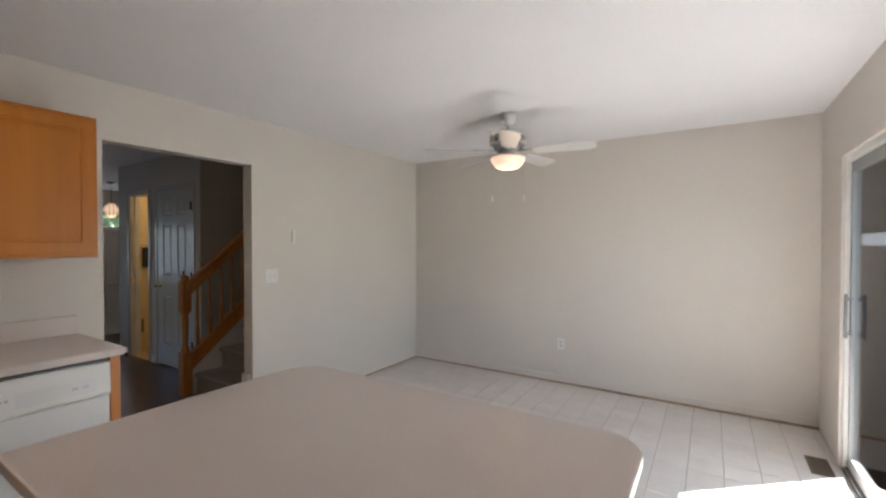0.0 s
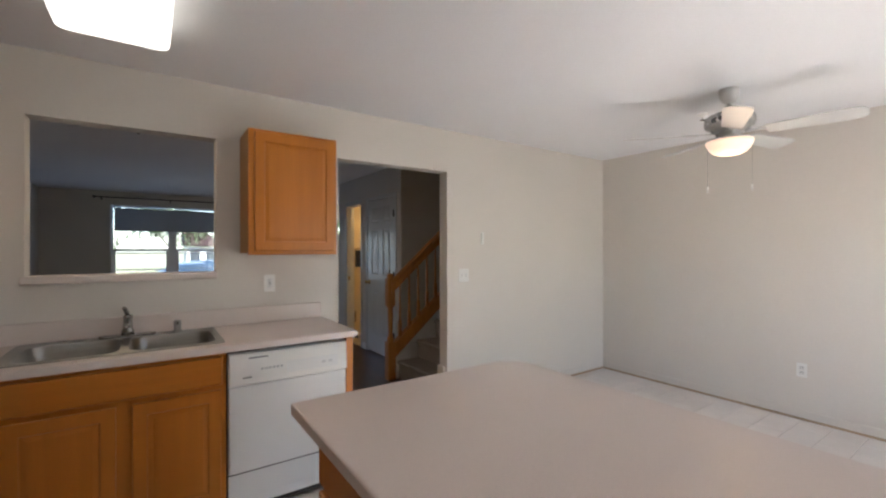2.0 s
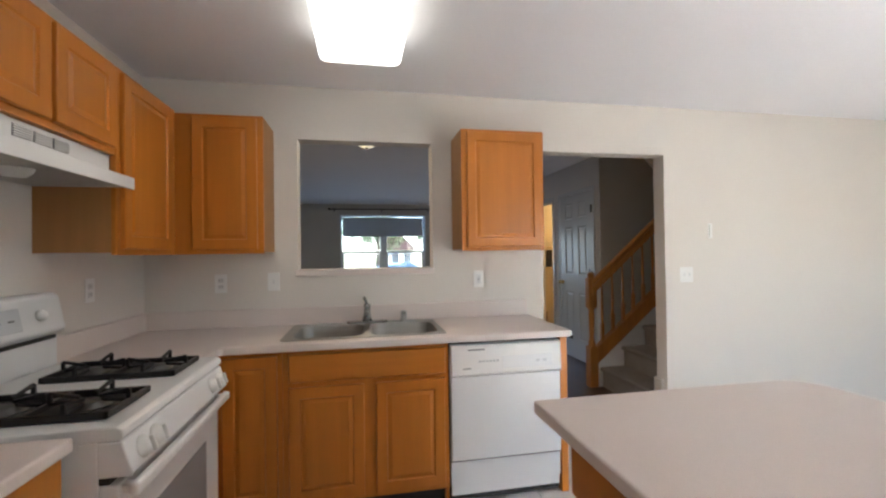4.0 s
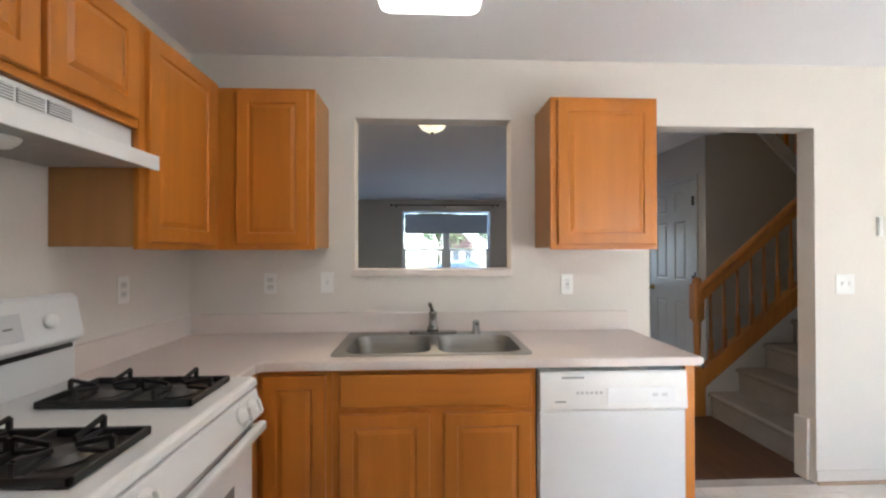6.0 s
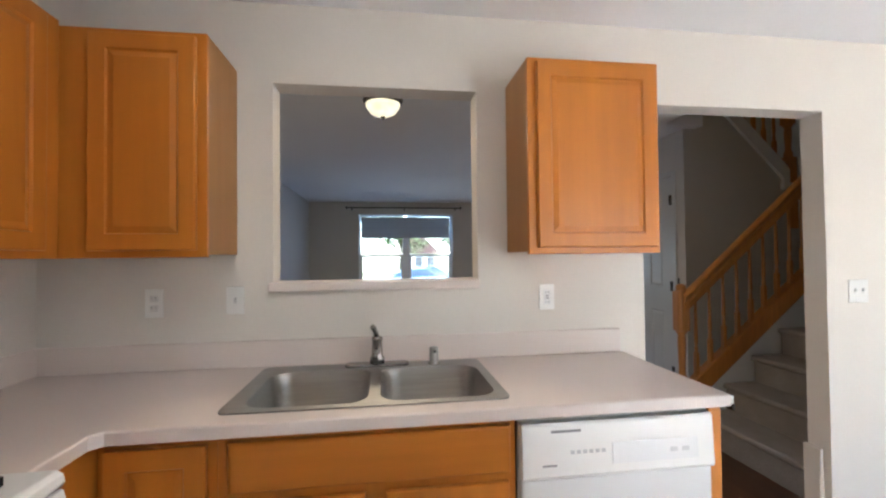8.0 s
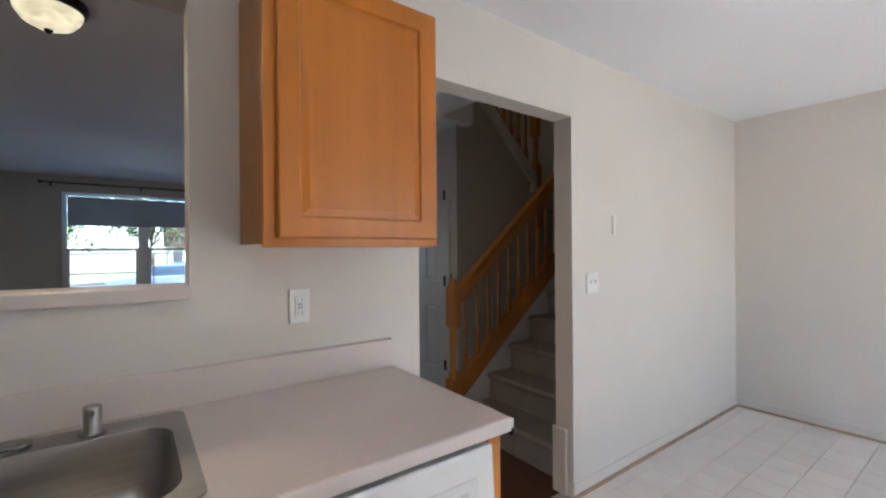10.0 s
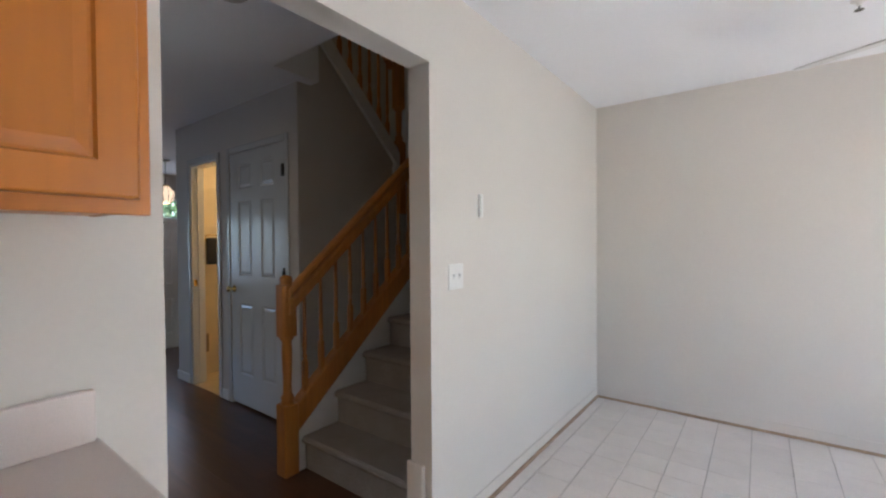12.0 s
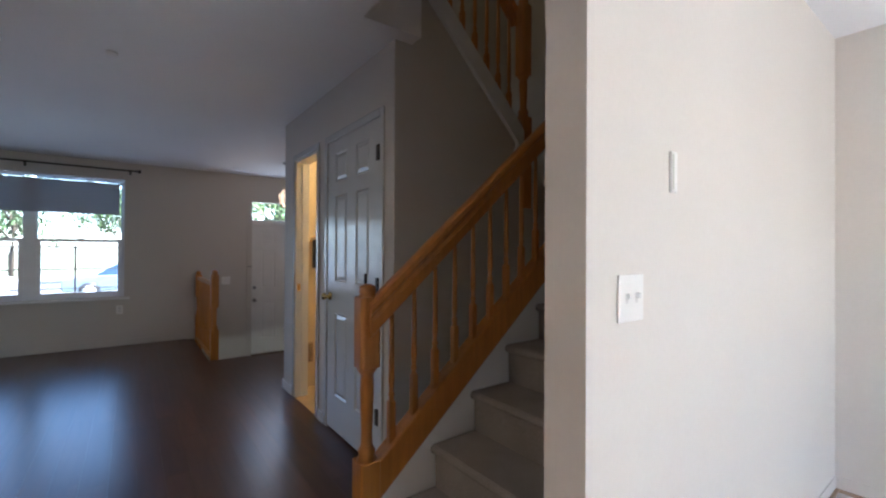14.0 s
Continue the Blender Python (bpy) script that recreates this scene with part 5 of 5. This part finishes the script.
dc = thing("smoke_detector", (-0.745, 0.665, H), "round grey smoke detector on the living room ceiling", "detector")
for nm, prof_ in (("base", [(0.085, -0.0005), (0.085, -0.012), (0.078, -0.014)]), ("case", [(0.076, -0.012), (0.074, -0.030), (0.060, -0.042), (0.03, -0.046), (0.001, -0.046)])):
    b = lathe(prof_, 24)
    bmesh.ops.translate(b, verts=b.verts, vec=(-0.745, 0.665, H))
    part(nm, b, DETECT, dc)
sd = thing("smoke_detector", (-2.63, 0.21, H), "small white round ceiling detector", "detector")
b = lathe([(0.03, -0.001), (0.03, -0.012), (0.022, -0.02), (0.001, -0.021)], 16)
bmesh.ops.translate(b, verts=b.verts, vec=(-2.63, 0.21, H))
part("case", b, WHITE_P, sd)

# baseboards
def board(x0, x1, y0, y1, label="white painted baseboard"):
    tagged(part("baseboard", box(x0, x1, y0, y1, 0.0, 0.085, 0.004), TRIM), label, "baseboard", kind="structure")


# This board takes the dimmed wall colour so that it reads as shaded.
tagged(part("baseboard", box(XW + 0.0005, XW + 0.013, YL, 1.06, 0.0, 0.085, 0.004), WALL_L), "baseboard with its dimness put into a darker wall colour", "baseboard", kind="structure")
board(XW + 0.013, -WT, YL + 0.0005, YL + 0.013)
board(XB - 0.013, BX0 - 0.06, YC - 0.013, YC - 0.0005)
board(BX1 + 0.06, CX0 - 0.06, YC - 0.013, YC - 0.0005)
board(CX1 + 0.06, XC + 0.001, YC - 0.013, YC - 0.0005)
board(XB - 0.013, XB - 0.0005, YC, 2.9)
board(-WT - 0.013, -WT - 0.0005, YL + 0.013, 0.11)
tagged(part("trim", box(-WT - 0.012, -0.035, 1.108, 1.1295, 0.0, 0.37, 0.008), WALL), "cream painted block at the foot of the jamb", "trim", kind="structure")

# ---- outdoors ----
CONC = mat("concrete", (0.22, 0.21, 0.195), 0.85, vary=0.1, scale=2, grain=0.08, grain_scale=60)
structure("road", box(-34, -13, -60, 60, -0.7, -0.66), mat("worn_grey_paving", (0.12, 0.118, 0.112), 0.85, vary=0.12, scale=0.6, grain=0.12, grain_scale=40), "worn grey sunlit parking lot with parked cars", "road")
structure("pavement", box(-12.9, -9.9, -60, 60, -0.7, -0.62), CONC, "pale concrete pavement", "pavement")
structure("kerb", box(-13.15, -13.0, -60, 60, -0.7, -0.56), CONC, "concrete kerb", "kerb")
LEAF = mat("leaf_green", (0.042, 0.075, 0.018), 0.6, vary=0.4, scale=2, grain=0.3, grain_scale=20)
LEAF2 = mat("leaf_pale_green", (0.06, 0.095, 0.028), 0.6, vary=0.4, scale=2, grain=0.3, grain_scale=20)
BARK = mat("bark", (0.10, 0.075, 0.05), 0.9, vary=0.3, scale=8, bump=0.6, bump_scale=40)


def tree(x, y, h, r, seed, leaf):
    rng = random.Random(seed)
    tr = thing("tree", (x, y, -0.7), "leafy green street tree outside", "tree", "street trees")
    base = Vector((x, y, -0.7))
    bm = tube([base, base + Vector((0.05, 0.02, h * 0.25)), base + Vector((-0.05, 0.08, h * 0.5)), base + Vector((0.1, 0, h * 0.8))], 0.13)
    for k in range(7):
        a = rng.uniform(0, 6.28)
        s = base + Vector((0, 0.03, h * rng.uniform(0.35, 0.6)))
        join(bm, tube([s, s + Vector((math.cos(a) * r * 0.45, math.sin(a) * r * 0.45, h * 0.15)), s + Vector((math.cos(a) * r * 0.8, math.sin(a) * r * 0.8, h * 0.22))], 0.045, 6))
    part("trunk", bm, BARK, tr)
    verts, faces = [], []
    lobes = [(Vector((rng.gauss(0, 0.5) * r, rng.gauss(0, 0.5) * r, h * rng.uniform(0.5, 0.95))), r * rng.uniform(0.35, 0.6)) for k in range(16)]
    for k in range(2600):
        c, q = rng.choice(lobes)
        d = Vector((rng.gauss(0, 1), rng.gauss(0, 1), rng.gauss(0, 0.8))).normalized()
        p = c + d * q * rng.uniform(0.6, 1.05)
        n = Euler((rng.uniform(0, 6), rng.uniform(0, 6), rng.uniform(0, 6))).to_matrix()
        s = rng.uniform(0.07, 0.15)
        i = len(verts)
        verts += [p + n @ Vector(o) * s for o in ((-1, 0, 0), (0, -0.5, 0.15), (1, 0, 0), (0, 0.5, 0.15))]
        faces.append((i, i + 1, i + 2, i + 3))
    me = bpy.data.meshes.new("crown")
    me.from_pydata(verts, [], faces)
    me.materials.append(leaf)
    cr = new("crown", me)
    cr.parent = tr
    return tr


tree(-8.5, 6.5, 6.0, 2.2, 3, LEAF)
tree(-30, -4.6, 6.4, 2.4, 5, LEAF)
tree(-16, 4.8, 5.2, 1.6, 17, LEAF)
tree(-31, 0.0, 6.0, 1.8, 7, LEAF)
tree(-31, 5.0, 6.2, 1.9, 9, LEAF)
tree(-33, 12.0, 7.5, 2.6, 11, LEAF)
tree(13.5, 6.0, 8.0, 3.0, 13, LEAF)
tree(14.0, 1.0, 7.5, 2.8, 15, LEAF2)


def car(x, y, paint, label):
    c = thing("parked_car", (x, y, -0.66), label, "car", "parked cars")
    z = -0.66
    low = [(-2.2, 0.30), (-2.25, 0.62), (-2.1, 0.82), (-1.2, 0.92), (1.3, 0.95), (2.15, 0.78), (2.25, 0.55), (2.2, 0.30)]
    part("body", prism([(y + a, z + b) for a, b in low], x - 0.88, x + 0.88, 0.05, axis="x"), paint, c)
    cab_ = [(-1.25, 0.90), (-0.55, 1.36), (0.75, 1.40), (1.45, 0.93)]
    part("cabin_glass", prism([(y + a, z + b) for a, b in cab_], x - 0.76, x + 0.76, 0.05, axis="x"), mat("car_glass", (0.03, 0.06, 0.10), 0.3, vary=0.05), c, "dark tinted windows")
    part("roof", prism([(y - 0.55, z + 1.35), (y - 0.5, z + 1.41), (y + 0.7, z + 1.44), (y + 0.76, z + 1.38)], x - 0.74, x + 0.74, 0.02, axis="x"), paint, c)
    for dy in (-1.38, 1.38):
        for dx in (-0.82, 0.82):
            b = lathe([(0.20, -0.10), (0.31, -0.10), (0.33, -0.06), (0.33, 0.06), (0.31, 0.10), (0.20, 0.10)], 20)
            bmesh.ops.transform(b, matrix=Matrix.Translation((x + dx, y + dy, z + 0.33)) @ Matrix.Rotation(radians(90), 4, "Y"), verts=b.verts)
            w = part("wheel", b, BLACK, c, "black tyre")
            b = lathe([(0.02, -0.105), (0.20, -0.102), (0.20, 0.102), (0.02, 0.105)], 16)
            bmesh.ops.transform(b, matrix=Matrix.Translation((x + dx, y + dy, z + 0.33)) @ Matrix.Rotation(radians(90), 4, "Y"), verts=b.verts)
            part("rim", b, ALU, w)


car(-22.0, 0.4, mat("steel_blue_car_paint", (0.12, 0.16, 0.21), 0.4, vary=0.03), "steel-blue car parked in the lot")
car(-27.0, 1.5, mat("grey_blue_car_paint", (0.05, 0.08, 0.11), 0.35, vary=0.03, coat=0.3), "grey-blue car parked across the lot")
car(-23.0, -5.6, mat("white_car_paint", (0.7, 0.7, 0.7), 0.25, vary=0.03, coat=0.6), "white car parked in the lot")
# house across the lot
hs = thing("house", (-47, 3.2, -0.7), "pale house with a steep brown roof across the lot", "house")
SID = mat("pale_siding", (0.55, 0.53, 0.48), 0.7, vary=0.05, scale=2)
part("wall", box(-50, -45.2, 1.8, 4.6, -0.7, 1.9), SID, hs)
part("roof", prism([(1.6, 1.85), (4.75, 1.75), (4.75, 1.9), (2.0, 4.7), (1.6, 4.7)], -50.3, -44.9, 0.03, axis="x"), mat("brown_shingle", (0.045, 0.022, 0.022), 0.9, vary=0.2, scale=6, grain=0.2, grain_scale=20), hs)
for yy in (2.0, 3.4):
    w = part("window", box(-45.2, -45.13, yy, yy + 1.0, 0.2, 1.5, 0.01), TRIM, hs)
    part("pane", box(-45.14, -45.11, yy + 0.08, yy + 0.92, 0.28, 1.42), mat("far_pane", (0.05, 0.06, 0.07), 0.1), w)
# thin metal fence along the front lawn
fn = thing("lawn_fence", (-9.4, 0, -0.7), "thin dark metal rail fence along the lawn", "fence")
for k in range(9):
    part("post", box(-9.405, -9.395, -6.255 + 1.44 * k, -6.225 + 1.44 * k, -0.7, 1.36, 0.004), BRONZE, fn)
for zz in (0.60, 0.945, 1.335):
    part("rail", tube([(-9.4, -6.3, zz), (-9.4, 5.4, zz)], 0.012, 8), BRONZE, fn)
# deck behind the sliding door
DECK = mat("grey_deck_board", (0.36, 0.34, 0.32), 0.8, vary=0.2, scale=4, grain=0.2, grain_scale=40, rand=0.1)
dk = thing("deck", (5.4, 1.8, -0.7), "weathered grey deck outside the sliding door", "deck")
for k in range(19):
    part("board", box(XE + 0.15 + 0.145 * k, XE + 0.29 + 0.145 * k, -0.8, 4.2, -0.12, -0.09, 0.004), DECK, dk)
for y in (-0.6, 1.8, 4.0):
    part("joist", box(XE + 0.15, 6.8, y, y + 0.05, -0.7, -0.12), DECK, dk)
for k in range(36):
    part("picket", box(6.74, 6.78, -0.75 + 0.138 * k, -0.71 + 0.138 * k, -0.09, 0.86, 0.004), DECK, dk)
part("top_rail", box(6.70, 6.82, -0.8, 4.2, 0.86, 0.90, 0.006), TRIM, dk, "white top rail")

# board screen at the end of the deck
sc = thing("privacy_screen", (5.4, 4.25, -0.7), "tall weathered grey board screen beside the deck", "fence")
for k in range(19):
    part("board", box(XE + 0.17 + 0.145 * k, XE + 0.31 + 0.145 * k, 4.23, 4.255, -0.7, 2.5, 0.004), DECK, sc)
part("ledge", box(XE + 0.40, XE + 0.62, 4.19, 4.228, 0.735, 0.765, 0.004), TRIM, sc, "white ledge")
for zz in (0.1, 2.2):
    part("cross_rail", box(XE + 0.17, 6.82, 4.256, 4.30, zz, zz + 0.09, 0.004), DECK, sc)

# ---- pieces of the floors ----
kf = bpy.data.objects["floor_kitchen"]
P, T = 0.1985, 0.1948
bm = box(-T / 2, T / 2, -T / 2, T / 2, -0.006, 0.0, 0.0015, 1)
tile_mesh = bpy.data.meshes.new("tile")
bm.to_mesh(tile_mesh)
bm.free()
tile_mesh.materials.append(TILE)
rest = bmesh.new()
count = 0
for i in range(-1, 20):
    for j in range(-15, 20):
        cx, cy = 0.0895 + P * i + P / 2, 2.19 + P * (j - 9) + P / 2
        x0, x1, y0, y1 = cx - T / 2, cx + T / 2, cy - T / 2, cy + T / 2
        if x1 < 0.004 or x0 > XE - 0.004 or y1 < YS or y0 > YN - 0.004:
            continue
        whole = x0 > 0 and x1 < XE and y1 < YN
        if whole and cy > 0.45 and count < 300:
            t = new("tile", tile_mesh)
            t.location = (cx, cy, 0.0)
            t.parent = kf
            count += 1
        else:
            add_box(rest, max(x0, 0.002), min(x1, XE - 0.002), y0, min(y1, YN - 0.002), -0.006, 0.0)
tagged(part("tile_field", rest, TILE, kf), kind="stuff")
lf = bpy.data.objects["floor_living"]
rng = random.Random(4)
PW = 0.127
y = YL + 0.004
while y < 1.47:
    left = XW + 0.004 if y + PW < 1.06 else XF + 0.004
    right = -WT + 0.028
    x = right
    ln = rng.uniform(0.3, 1.2)
    while x > left + 0.05:
        a = max(left, x - ln)
        part("plank", box(a, x - 0.0006, y, y + PW - 0.0006, -0.012, 0.0), PLANK, lf)
        x = a
        ln = rng.uniform(0.8, 1.25)
    y += PW
